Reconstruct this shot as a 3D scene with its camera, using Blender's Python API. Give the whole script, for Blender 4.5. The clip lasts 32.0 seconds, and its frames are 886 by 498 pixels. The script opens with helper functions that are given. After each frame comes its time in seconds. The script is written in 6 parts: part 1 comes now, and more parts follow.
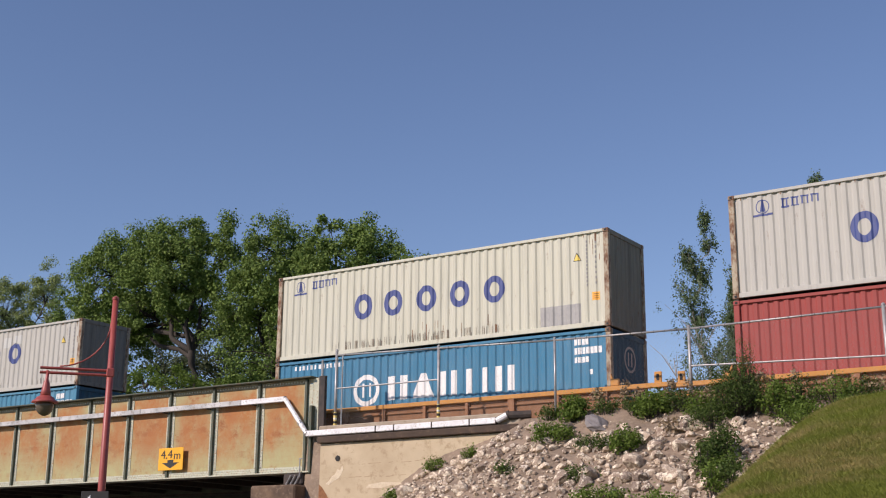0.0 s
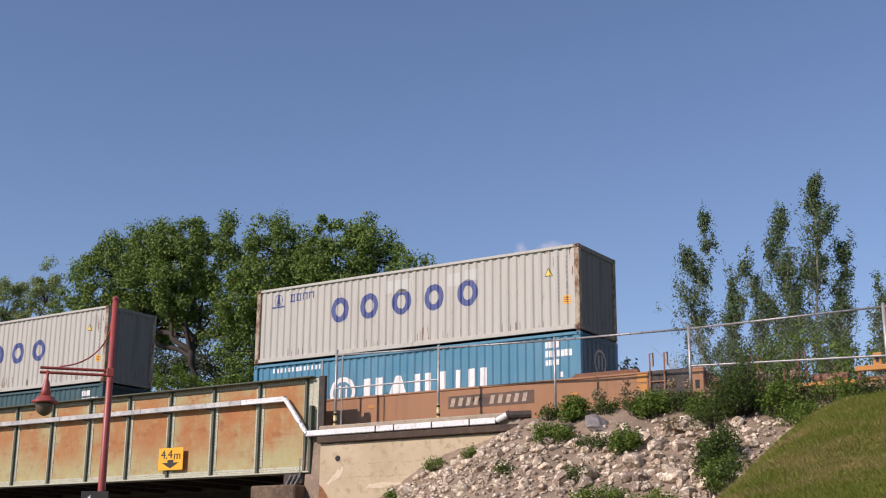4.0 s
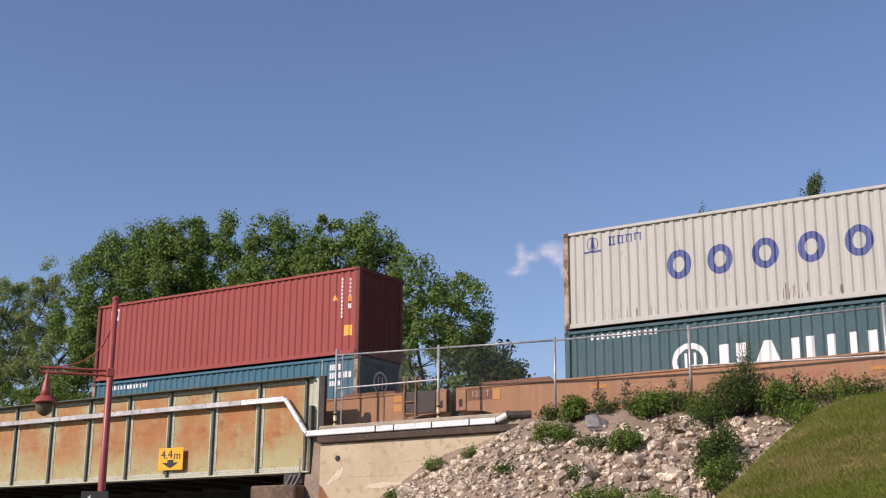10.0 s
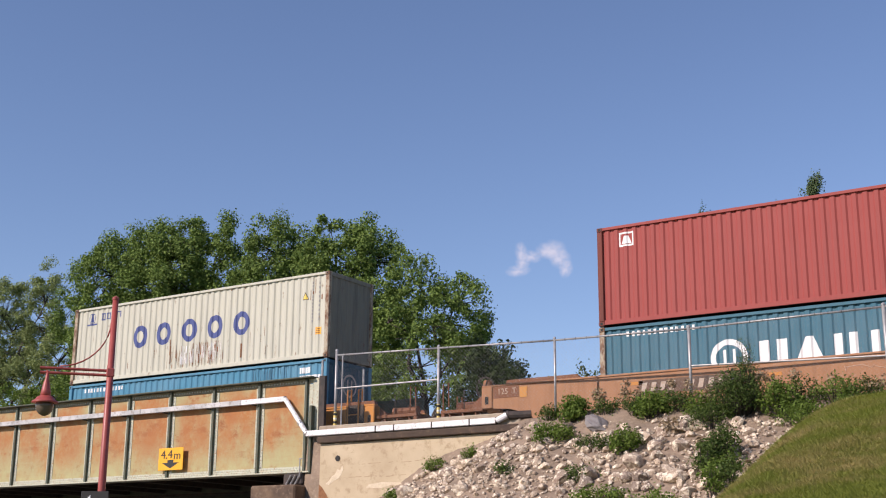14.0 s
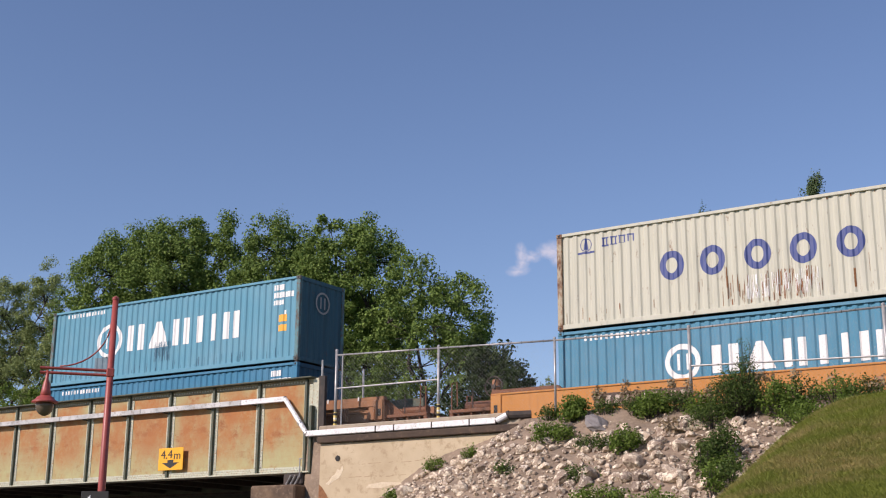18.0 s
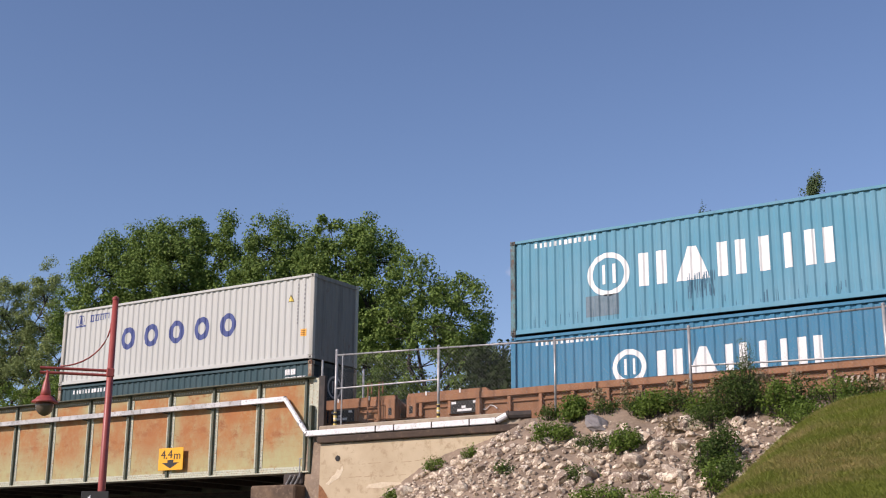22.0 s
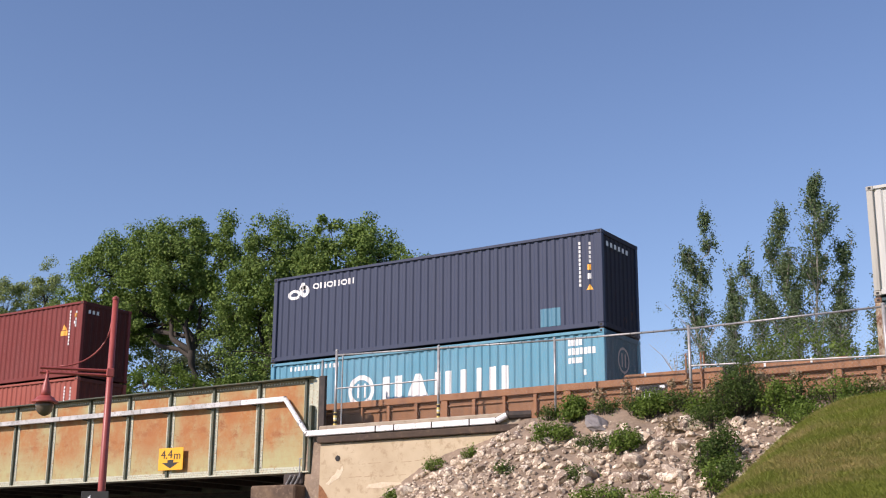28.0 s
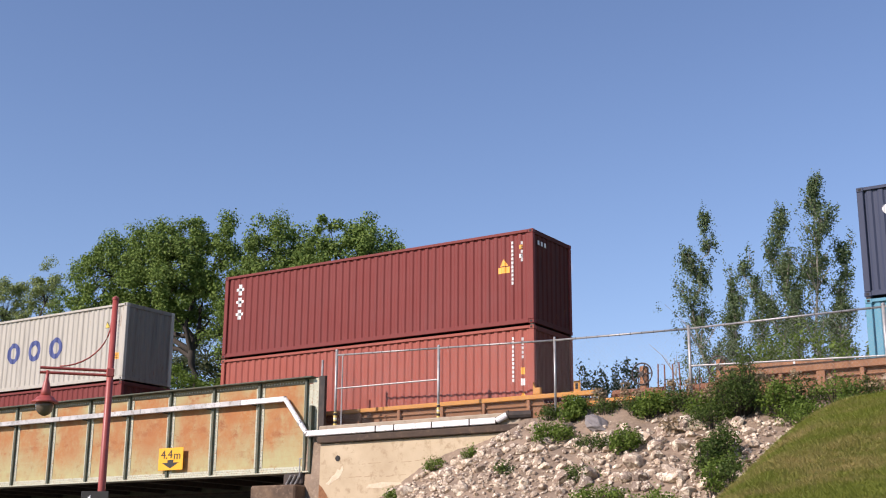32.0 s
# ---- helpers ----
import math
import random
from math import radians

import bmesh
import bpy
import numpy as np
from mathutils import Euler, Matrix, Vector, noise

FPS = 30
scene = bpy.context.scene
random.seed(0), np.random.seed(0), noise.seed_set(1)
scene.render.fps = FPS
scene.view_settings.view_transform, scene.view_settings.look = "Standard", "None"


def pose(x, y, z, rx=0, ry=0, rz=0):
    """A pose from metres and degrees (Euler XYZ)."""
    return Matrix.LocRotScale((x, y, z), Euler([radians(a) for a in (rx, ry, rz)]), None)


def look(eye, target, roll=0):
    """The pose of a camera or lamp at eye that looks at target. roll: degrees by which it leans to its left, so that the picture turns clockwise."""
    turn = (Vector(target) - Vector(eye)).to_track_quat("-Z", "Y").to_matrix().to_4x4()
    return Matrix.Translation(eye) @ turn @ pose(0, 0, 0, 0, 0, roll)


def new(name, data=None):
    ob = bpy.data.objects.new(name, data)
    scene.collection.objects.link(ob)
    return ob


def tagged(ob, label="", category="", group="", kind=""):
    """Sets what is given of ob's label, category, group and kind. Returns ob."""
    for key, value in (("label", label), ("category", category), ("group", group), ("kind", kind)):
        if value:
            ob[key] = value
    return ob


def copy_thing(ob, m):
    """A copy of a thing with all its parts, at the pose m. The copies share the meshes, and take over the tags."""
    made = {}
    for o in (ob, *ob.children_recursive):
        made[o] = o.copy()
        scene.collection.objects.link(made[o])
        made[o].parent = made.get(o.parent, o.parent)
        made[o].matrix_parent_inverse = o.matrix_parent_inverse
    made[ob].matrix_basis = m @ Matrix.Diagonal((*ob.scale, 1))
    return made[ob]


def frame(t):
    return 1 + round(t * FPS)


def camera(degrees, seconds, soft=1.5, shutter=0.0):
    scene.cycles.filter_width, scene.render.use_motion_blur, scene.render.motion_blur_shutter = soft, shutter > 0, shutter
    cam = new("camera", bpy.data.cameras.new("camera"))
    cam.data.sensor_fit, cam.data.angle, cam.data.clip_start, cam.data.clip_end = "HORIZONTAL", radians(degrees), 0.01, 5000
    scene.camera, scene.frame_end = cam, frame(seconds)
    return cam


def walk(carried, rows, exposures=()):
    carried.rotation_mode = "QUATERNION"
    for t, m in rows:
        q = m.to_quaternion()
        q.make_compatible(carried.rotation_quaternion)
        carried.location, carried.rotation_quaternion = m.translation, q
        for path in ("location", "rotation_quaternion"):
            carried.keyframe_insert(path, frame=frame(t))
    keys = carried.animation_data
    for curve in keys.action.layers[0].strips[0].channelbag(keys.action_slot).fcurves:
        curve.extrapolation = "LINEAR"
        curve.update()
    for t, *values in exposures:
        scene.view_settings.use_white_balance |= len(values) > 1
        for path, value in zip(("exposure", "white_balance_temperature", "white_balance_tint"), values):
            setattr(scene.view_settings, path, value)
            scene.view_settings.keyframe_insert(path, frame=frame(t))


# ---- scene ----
cam = camera(38.894, 32.0, soft=1.12)
EYE = (0.0, 0.0, 1.6)
AIM = (-5.310, 8.089, 4.1243)
walk(cam, [(0.0, look(EYE, AIM, 0.411)), (32.0, look(EYE, AIM, 0.411))],
     exposures=[(t, s, 6550, 23) for t, s in ((0, 0.12), (3, 0.16), (6, 0.17), (9, 0.19), (13, 0.34), (15, 0.31), (17, 0.21), (19, 0.24), (25, 0.23), (28, 0.45), (32, 0.52))])

# ---- light ----
SUN_EL, SUN_X, SUN_Y = 34.0, -0.44, -0.898
sun_len = math.hypot(SUN_X, SUN_Y)
sun_dir = Vector((SUN_X / sun_len * math.cos(radians(SUN_EL)), SUN_Y / sun_len * math.cos(radians(SUN_EL)), math.sin(radians(SUN_EL))))
world = bpy.data.worlds.new("world")
scene.world = world
world.use_nodes = True
wn = world.node_tree.nodes
sky = wn.new("ShaderNodeTexSky")
sky.sky_type, sky.sun_disc = "NISHITA", False
sky.sun_elevation, sky.sun_rotation = radians(SUN_EL), math.atan2(SUN_X, SUN_Y)
sky.altitude, sky.air_density, sky.dust_density, sky.ozone_density = 200.0, 1.0, 0.15, 3.5
wn["Background"].inputs["Strength"].default_value = 0.104
world.node_tree.links.new(sky.outputs["Color"], wn["Background"].inputs["Color"])
sun = new("sun", bpy.data.lights.new("sun", "SUN"))
sun.data.energy, sun.data.angle, sun.data.color = 4.05, radians(0.53), (1.0, 0.92, 0.80)
sun.matrix_world = look((0, 0, 80), Vector((0, 0, 80)) - sun_dir)


# ---- materials ----
def nodes_of(name):
    m = bpy.data.materials.new(name)
    m.use_nodes = True
    return m, m.node_tree.nodes, m.node_tree.links, m.node_tree.nodes["Principled BSDF"]


def mixed(nodes, links, fac, a, b, blend="MIX"):
    n = nodes.new("ShaderNodeMix")
    n.data_type, n.blend_type = "RGBA", blend
    for sock, v in ((n.inputs[0], fac), (n.inputs[6], a), (n.inputs[7], b)):
        if isinstance(v, (int, float)):
            sock.default_value = v
        elif isinstance(v, tuple):
            sock.default_value = (*v, 1.0) if len(v) == 3 else v
        else:
            links.new(v, sock)
    return n.outputs[2]


def noise_of(nodes, links, scale, detail=4.0, rough=0.6, stretch=None, coord="Object", low=0.4, high=0.6):
    """A noise in metres, sharpened between low and high."""
    tc = nodes.new("ShaderNodeTexCoord")
    out = tc.outputs["Object" if coord == "Panel" else coord]
    if coord == "Panel":
        # every panel draws its own stretch of the pattern
        rnd_info, shift = nodes.new("ShaderNodeObjectInfo"), nodes.new("ShaderNodeVectorMath")
        shift.operation = "MULTIPLY_ADD"
        links.new(rnd_info.outputs["Random"], shift.inputs[0])
        shift.inputs[1].default_value = (90.0, 40.0, 70.0)
        links.new(out, shift.inputs[2])
        out = shift.outputs[0]
    if stretch:
        mp = nodes.new("ShaderNodeMapping")
        mp.inputs["Scale"].default_value = stretch
        links.new(out, mp.inputs["Vector"])
        out = mp.outputs["Vector"]
    nz = nodes.new("ShaderNodeTexNoise")
    nz.inputs["Scale"].default_value, nz.inputs["Detail"].default_value, nz.inputs["Roughness"].default_value = scale, detail, rough
    links.new(out, nz.inputs["Vector"])
    mr = nodes.new("ShaderNodeMapRange")
    mr.inputs["From Min"].default_value, mr.inputs["From Max"].default_value = low, high
    links.new(nz.outputs["Fac"], mr.inputs["Value"])
    return mr.outputs["Result"]


def times(nodes, links, a, b):
    n = nodes.new("ShaderNodeMath")
    n.operation = "MULTIPLY"
    for sock, v in ((n.inputs[0], a), (n.inputs[1], b)):
        if isinstance(v, (int, float)):
            sock.default_value = v
        else:
            links.new(v, sock)
    return n.outputs[0]


def relief(nodes, links, shader, scale, strength, distance=0.01, detail=5.0, stretch=None):
    h = noise_of(nodes, links, scale, detail, 0.65, stretch, low=0.0, high=1.0)
    b = nodes.new("ShaderNodeBump")
    b.inputs["Strength"].default_value, b.inputs["Distance"].default_value = strength, distance
    links.new(h, b.inputs["Height"])
    links.new(b.outputs["Normal"], shader.inputs["Normal"])


COLOURS = {}


def paint(name, colour, rust=0.25, dirt=0.3, fade=0.25, rough=0.62):
    """Weathered steel paint: faded patches, dirt runs and rust specks."""
    m, n, l, p = nodes_of(name)
    COLOURS[name] = colour
    pale = tuple(min(1.0, c * 0.75 + 0.16) for c in colour)
    c = mixed(n, l, times(n, l, noise_of(n, l, 0.7, 5, 0.6, low=0.35, high=0.75), fade), colour, pale)
    runs = noise_of(n, l, 1.0, 6, 0.7, (5.0, 5.0, 0.35), low=0.48, high=0.75)
    c = mixed(n, l, times(n, l, runs, dirt), c, tuple(x * 0.4 + 0.02 for x in colour))
    specks = noise_of(n, l, 3.0, 8, 0.75, (1.6, 1.6, 0.6), low=0.60, high=0.68)
    c = mixed(n, l, times(n, l, specks, rust), c, (0.16, 0.065, 0.025))
    l.new(c, p.inputs["Base Color"])
    p.inputs["Roughness"].default_value = rough
    p.inputs["Specular IOR Level"].default_value = 0.22
    relief(n, l, p, 30.0, 0.15, 0.004)
    return m


def surface(name, a, b, scale=3.0, c=None, rough=0.8, bump=0.3, metal=0.0, stretch=None, low=0.35, high=0.65, bump_scale=25.0, dist=0.01):
    """Two colours mixed by a noise, a third in finer spots."""
    m, n, l, p = nodes_of(name)
    col = mixed(n, l, noise_of(n, l, scale, 6, 0.65, stretch, low=low, high=high), a, b)
    if c:
        col = mixed(n, l, noise_of(n, l, scale * 5.3, 5, 0.7, stretch, low=0.52, high=0.68), col, c)
    l.new(col, p.inputs["Base Color"])
    p.inputs["Roughness"].default_value, p.inputs["Metallic"].default_value = rough, metal
    relief(n, l, p, bump_scale, bump, dist)
    return m


def pieces(name, a, b, rough=0.85, by_island=False, spots=None, bump=0.5, bump_scale=14.0, cream=None, fine=1.0):
    """Each piece takes its own tone between a and b."""
    m, n, l, p = nodes_of(name)
    if by_island:
        g = n.new("ShaderNodeNewGeometry").outputs["Random Per Island"]
    else:
        g = n.new("ShaderNodeObjectInfo").outputs["Random"]
    col = mixed(n, l, g, a, b)
    if spots:
        col = mixed(n, l, times(n, l, noise_of(n, l, 3.6 * fine, 7, 0.75, coord="Panel", low=0.47, high=0.60), 0.7), col, spots)
    if cream:
        col = mixed(n, l, times(n, l, noise_of(n, l, 3.2 * fine, 7, 0.78, coord="Panel", low=0.50, high=0.57), 0.85), col, cream)
    l.new(col, p.inputs["Base Color"])
    p.inputs["Roughness"].default_value = rough
    relief(n, l, p, bump_scale, bump, 0.02)
    return m


def foliage(name, a, b, glow=0.35, dry=None):
    """Leaves: tones by leaf, with light passing through."""
    m, n, l, p = nodes_of(name)
    g = n.new("ShaderNodeNewGeometry").outputs["Random Per Island"]
    col = mixed(n, l, g, a, b)
    col = mixed(n, l, times(n, l, noise_of(n, l, 0.35, 3, 0.5, low=0.35, high=0.65), 0.45), col, tuple(0.5 * (x + y) * 0.7 for x, y in zip(a, b)))
    if dry:
        col = mixed(n, l, times(n, l, noise_of(n, l, 0.6, 8, 0.72, (0.8, 1.5, 1.0), low=0.44, high=0.60), 0.85), col, dry)
    l.new(col, p.inputs["Base Color"])
    p.inputs["Roughness"].default_value, p.inputs["Specular IOR Level"].default_value = 0.7, 0.2
    tr = n.new("ShaderNodeBsdfTranslucent")
    l.new(col, tr.inputs["Color"])
    mx = n.new("ShaderNodeMixShader")
    mx.inputs[0].default_value = glow
    l.new(p.outputs[0], mx.inputs[1])
    l.new(tr.outputs[0], mx.inputs[2])
    l.new(mx.outputs[0], n["Material Output"].inputs["Surface"])
    return m


STEEL_DARK = surface("dark_steel", (0.025, 0.022, 0.02), (0.07, 0.05, 0.04), 4.0, rough=0.75)
BLACK = surface("plain_black", (0.012, 0.012, 0.012), (0.03, 0.028, 0.026), 4.0, rough=0.8)
WHEEL_STEEL = surface("wheel_steel", (0.10, 0.07, 0.05), (0.2, 0.15, 0.12), 6.0, rough=0.5, metal=0.5)
GALV = surface("galvanised_steel", (0.27, 0.27, 0.265), (0.42, 0.41, 0.40), 8.0, rough=0.45, metal=0.4, bump=0.1)
WIRE = surface("wire", (0.26, 0.26, 0.255), (0.38, 0.38, 0.37), 8.0, rough=0.5, metal=0.4, bump=0.0)
DUCT = surface("white_duct", (0.66, 0.66, 0.66), (0.8, 0.8, 0.79), 2.0, (0.45, 0.42, 0.38), rough=0.45, bump=0.1)
KERB = surface("dusty_kerb_concrete", (0.40, 0.335, 0.25), (0.30, 0.24, 0.175), 1.6, (0.22, 0.17, 0.12), rough=0.95, bump=0.5)
# coping brown, darkened further to hold the duct's shadow
COPING = surface("brown_coping", (0.075, 0.05, 0.033), (0.045, 0.03, 0.023), 1.4, (0.11, 0.075, 0.05), rough=0.9, bump=0.5)
DUCT_GREY = surface("weathered_duct", (0.36, 0.36, 0.35), (0.56, 0.55, 0.53), 1.5, (0.23, 0.19, 0.15), rough=0.5, bump=0.1)
GIRDER_PALE = surface("girder_pale_strip", (0.38, 0.40, 0.30), (0.50, 0.51, 0.40), 3.0, (0.34, 0.2, 0.1), rough=0.65)
CONCRETE_DARK = surface("dark_brown_concrete", (0.16, 0.105, 0.065), (0.075, 0.05, 0.035), 1.4, (0.21, 0.15, 0.10), rough=0.9, bump=0.5)
GIRDER_GREEN = surface("girder_green_paint", (0.046, 0.064, 0.044), (0.085, 0.10, 0.066), 3.0, (0.13, 0.07, 0.03), rough=0.6)
GIRDER_EDGE = surface("girder_edge_paint", (0.22, 0.20, 0.13), (0.30, 0.28, 0.18), 2.5, (0.28, 0.13, 0.05), rough=0.65)
RIVET_PAINT = surface("rivet_paint", (0.46, 0.46, 0.38), (0.56, 0.55, 0.46), 6.0, rough=0.6)
WING = surface("board_marked_concrete", (0.53, 0.435, 0.295), (0.43, 0.34, 0.22), 1.0, (0.35, 0.26, 0.16), rough=0.9, bump=0.6, stretch=(0.8, 0.8, 0.9), low=0.3, high=0.7)
CREAM_MARK = surface("faded_scribble", (0.62, 0.47, 0.36), (0.5, 0.33, 0.22), 5.0, rough=0.7, bump=0.0)
FADED_RED = surface("faded_red_mark", (0.34, 0.10, 0.07), (0.38, 0.16, 0.09), 4.0, (0.36, 0.18, 0.09), rough=0.7, bump=0.0)
FADED_BAND = surface("faded_dark_band", (0.075, 0.05, 0.038), (0.16, 0.095, 0.06), 3.0, rough=0.8, bump=0.0)
STENCIL = surface("worn_stencil", (0.5, 0.42, 0.34), (0.36, 0.25, 0.17), 9.0, rough=0.7, bump=0.0)
SEEP = surface("dark_joint", (0.30, 0.22, 0.135), (0.44, 0.34, 0.215), 7.0, rough=0.95, bump=0.3)
SPALL = surface("spalled_concrete", (0.72, 0.62, 0.46), (0.60, 0.50, 0.35), 9.0, (0.48, 0.38, 0.26), rough=0.95, bump=1.0, dist=0.03)
BALLAST = surface("ballast", (0.20, 0.16, 0.13), (0.33, 0.28, 0.23), 12.0, (0.12, 0.1, 0.09), rough=0.95, bump=1.0, dist=0.05)
TIE_WOOD = surface("tie_wood", (0.06, 0.045, 0.035), (0.12, 0.09, 0.07), 5.0, rough=0.9, stretch=(1, 6, 1))
RAIL_STEEL = surface("rail_steel", (0.16, 0.09, 0.06), (0.25, 0.17, 0.13), 5.0, rough=0.45, metal=0.6)
RED_PAINT = surface("lamp_red_paint", (0.30, 0.055, 0.045), (0.38, 0.08, 0.065), 3.0, (0.24, 0.05, 0.04), rough=0.45, bump=0.1)
SIGN_YELLOW = surface("sign_yellow", (0.86, 0.42, 0.015), (0.80, 0.38, 0.015), 2.0, rough=0.4, bump=0.0)
SIGN_BLACK = surface("sign_black", (0.02, 0.018, 0.015), (0.03, 0.028, 0.025), 4.0, rough=0.5, bump=0.0)
SIGN_WHITE = surface("sign_white", (0.7, 0.7, 0.68), (0.78, 0.78, 0.76), 4.0, rough=0.5, bump=0.0)
YELLOW_SLEEVE = surface("yellow_sleeve", (0.75, 0.55, 0.12), (0.8, 0.62, 0.22), 6.0, (0.35, 0.3, 0.2), rough=0.5, bump=0.0)
MARK_WHITE = surface("mark_white", (0.78, 0.78, 0.76), (0.70, 0.70, 0.68), 5.0, rough=0.55, bump=0.0)
MARK_NAVY = surface("mark_navy", (0.035, 0.055, 0.19), (0.05, 0.075, 0.23), 4.0, rough=0.55, bump=0.0)
MARK_ORANGE = surface("mark_orange", (0.85, 0.36, 0.03), (0.8, 0.42, 0.06), 5.0, rough=0.55, bump=0.0)
MARK_YELLOW = surface("mark_yellow", (0.78, 0.58, 0.09), (0.72, 0.52, 0.1), 5.0, rough=0.55, bump=0.0)
MARK_GREY = surface("mark_grey", (0.30, 0.30, 0.29), (0.36, 0.35, 0.33), 5.0, rough=0.6, bump=0.0)
MARK_TEAL = surface("mark_teal", (0.05, 0.17, 0.25), (0.06, 0.2, 0.28), 5.0, rough=0.6, bump=0.0)
MARK_DARKBLUE = surface("mark_worn_blue", (0.10, 0.16, 0.2), (0.14, 0.20, 0.24), 5.0, rough=0.6, bump=0.0)
BARK = surface("bark", (0.035, 0.029, 0.023), (0.06, 0.05, 0.04), 5.0, (0.02, 0.017, 0.014), rough=0.95, bump=0.8, stretch=(3, 3, 0.6))
BARK_PALE = surface("pale_bark", (0.36, 0.34, 0.29), (0.25, 0.23, 0.19), 4.0, (0.12, 0.11, 0.09), rough=0.9, bump=0.5)
DEAD_WOOD = surface("dead_wood", (0.45, 0.41, 0.36), (0.32, 0.28, 0.23), 4.0, rough=0.9)
LEAF_TREE = foliage("cottonwood_leaf", (0.065, 0.12, 0.022), (0.245, 0.345, 0.082), 0.2)
LEAF_HAZY = foliage("greyish_leaf", (0.055, 0.08, 0.035), (0.13, 0.16, 0.085), 0.25)
LEAF_ASPEN = foliage("aspen_leaf", (0.06, 0.105, 0.03), (0.22, 0.29, 0.15), 0.3)
LEAF_POPLAR = foliage("poplar_leaf", (0.15, 0.21, 0.065), (0.38, 0.44, 0.18), 0.36)
LEAF_DARK = foliage("dark_leaf", (0.05, 0.09, 0.018), (0.11, 0.16, 0.04), 0.35)
LEAF_DEEP = foliage("deep_green_leaf", (0.022, 0.042, 0.012), (0.05, 0.08, 0.022), 0.2)
RUST = surface("rust_streak", (0.20, 0.085, 0.035), (0.30, 0.14, 0.06), 6.0, (0.12, 0.05, 0.025), rough=0.9, bump=0.2)
GRIME = surface("grime_streak", (0.20, 0.17, 0.13), (0.28, 0.24, 0.19), 6.0, rough=0.9, bump=0.1)
SOOT = surface("dark_blue_stain", (0.05, 0.13, 0.19), (0.08, 0.19, 0.27), 6.0, rough=0.8, bump=0.1)
LEAF_BUSH = foliage("bush_leaf", (0.085, 0.15, 0.02), (0.19, 0.27, 0.055), 0.4)
DRY_STALK = foliage("dry_stalk", (0.26, 0.19, 0.11), (0.38, 0.30, 0.19), 0.2)
GRASS = foliage("grass_blade", (0.21, 0.25, 0.04), (0.28, 0.31, 0.06), 0.4, (0.43, 0.335, 0.14))
STONE = pieces("stone", (0.23, 0.175, 0.14), (0.60, 0.475, 0.345), spots=(0.17, 0.105, 0.07), bump=1.0, cream=(0.86, 0.75, 0.57))
STONE_GREY = pieces("grey_stone", (0.20, 0.185, 0.18), (0.24, 0.22, 0.21), spots=(0.13, 0.11, 0.10), bump=0.6)
STONE_SMALL = pieces("stone_small", (0.20, 0.15, 0.115), (0.60, 0.475, 0.345), by_island=True, bump=0.3, spots=(0.20, 0.13, 0.09), cream=(0.84, 0.74, 0.58), fine=3.2)
# weathered plate between the girder's stiffeners
GIRDER_PLATE, gn, gl, gp = nodes_of("girder_rusty_plate")
g_col = mixed(gn, gl, noise_of(gn, gl, 0.75, 6, 0.65, (1.0, 1.0, 0.8), "Panel", 0.42, 0.60), (0.36, 0.325, 0.16), (0.38, 0.155, 0.042))
g_col = mixed(gn, gl, noise_of(gn, gl, 1.5, 7, 0.75, (1.0, 1.0, 1.6), "Panel", 0.53, 0.64), g_col, (0.25, 0.085, 0.027))
g_col = mixed(gn, gl, times(gn, gl, noise_of(gn, gl, 1.3, 6, 0.7, (0.6, 1.0, 6.0), "Panel", 0.48, 0.64), 0.35), g_col, (0.33, 0.15, 0.05))
g_col = mixed(gn, gl, times(gn, gl, noise_of(gn, gl, 6.0, 6, 0.75, None, "Panel", 0.5, 0.66), 0.45), g_col, (0.38, 0.35, 0.20))
g_gen, g_len = gn.new("ShaderNodeTexCoord"), gn.new("ShaderNodeVectorMath")
g_map = gn.new("ShaderNodeMapping")
g_map.inputs["Location"].default_value, g_map.inputs["Scale"].default_value = (-1.0, 0.0, -1.15), (2.0, 0.0, 2.0)
gl.new(g_gen.outputs["Generated"], g_map.inputs["Vector"])
g_len.operation = "LENGTH"
gl.new(g_map.outputs["Vector"], g_len.inputs[0])
g_mid = gn.new("ShaderNodeMapRange")
g_mid.inputs["From Min"].default_value, g_mid.inputs["From Max"].default_value = 1.05, 0.35
gl.new(g_len.outputs["Value"], g_mid.inputs["Value"])
g_rust = noise_of(gn, gl, 1.1, 7, 0.7, (1.0, 1.0, 0.7), "Panel", 0.34, 0.56)
g_col = mixed(gn, gl, times(gn, gl, times(gn, gl, g_mid.outputs["Result"], g_rust), 0.85), g_col, (0.36, 0.135, 0.04))
g_sep, g_low = gn.new("ShaderNodeSeparateXYZ"), gn.new("ShaderNodeMapRange")
gl.new(g_gen.outputs["Generated"], g_sep.inputs[0])
g_low.inputs["From Min"].default_value, g_low.inputs["From Max"].default_value = 0.42, 0.08
gl.new(g_sep.outputs[2], g_low.inputs["Value"])
g_pale = noise_of(gn, gl, 1.4, 7, 0.7, (1.0, 1.0, 0.6), "Panel", 0.36, 0.58)
g_col = mixed(gn, gl, times(gn, gl, times(gn, gl, g_low.outputs["Result"], g_pale), 0.85), g_col, (0.39, 0.375, 0.185))
gl.new(g_col, gp.inputs["Base Color"])
gp.inputs["Roughness"].default_value = 0.75
relief(gn, gl, gp, 20.0, 0.3, 0.006)
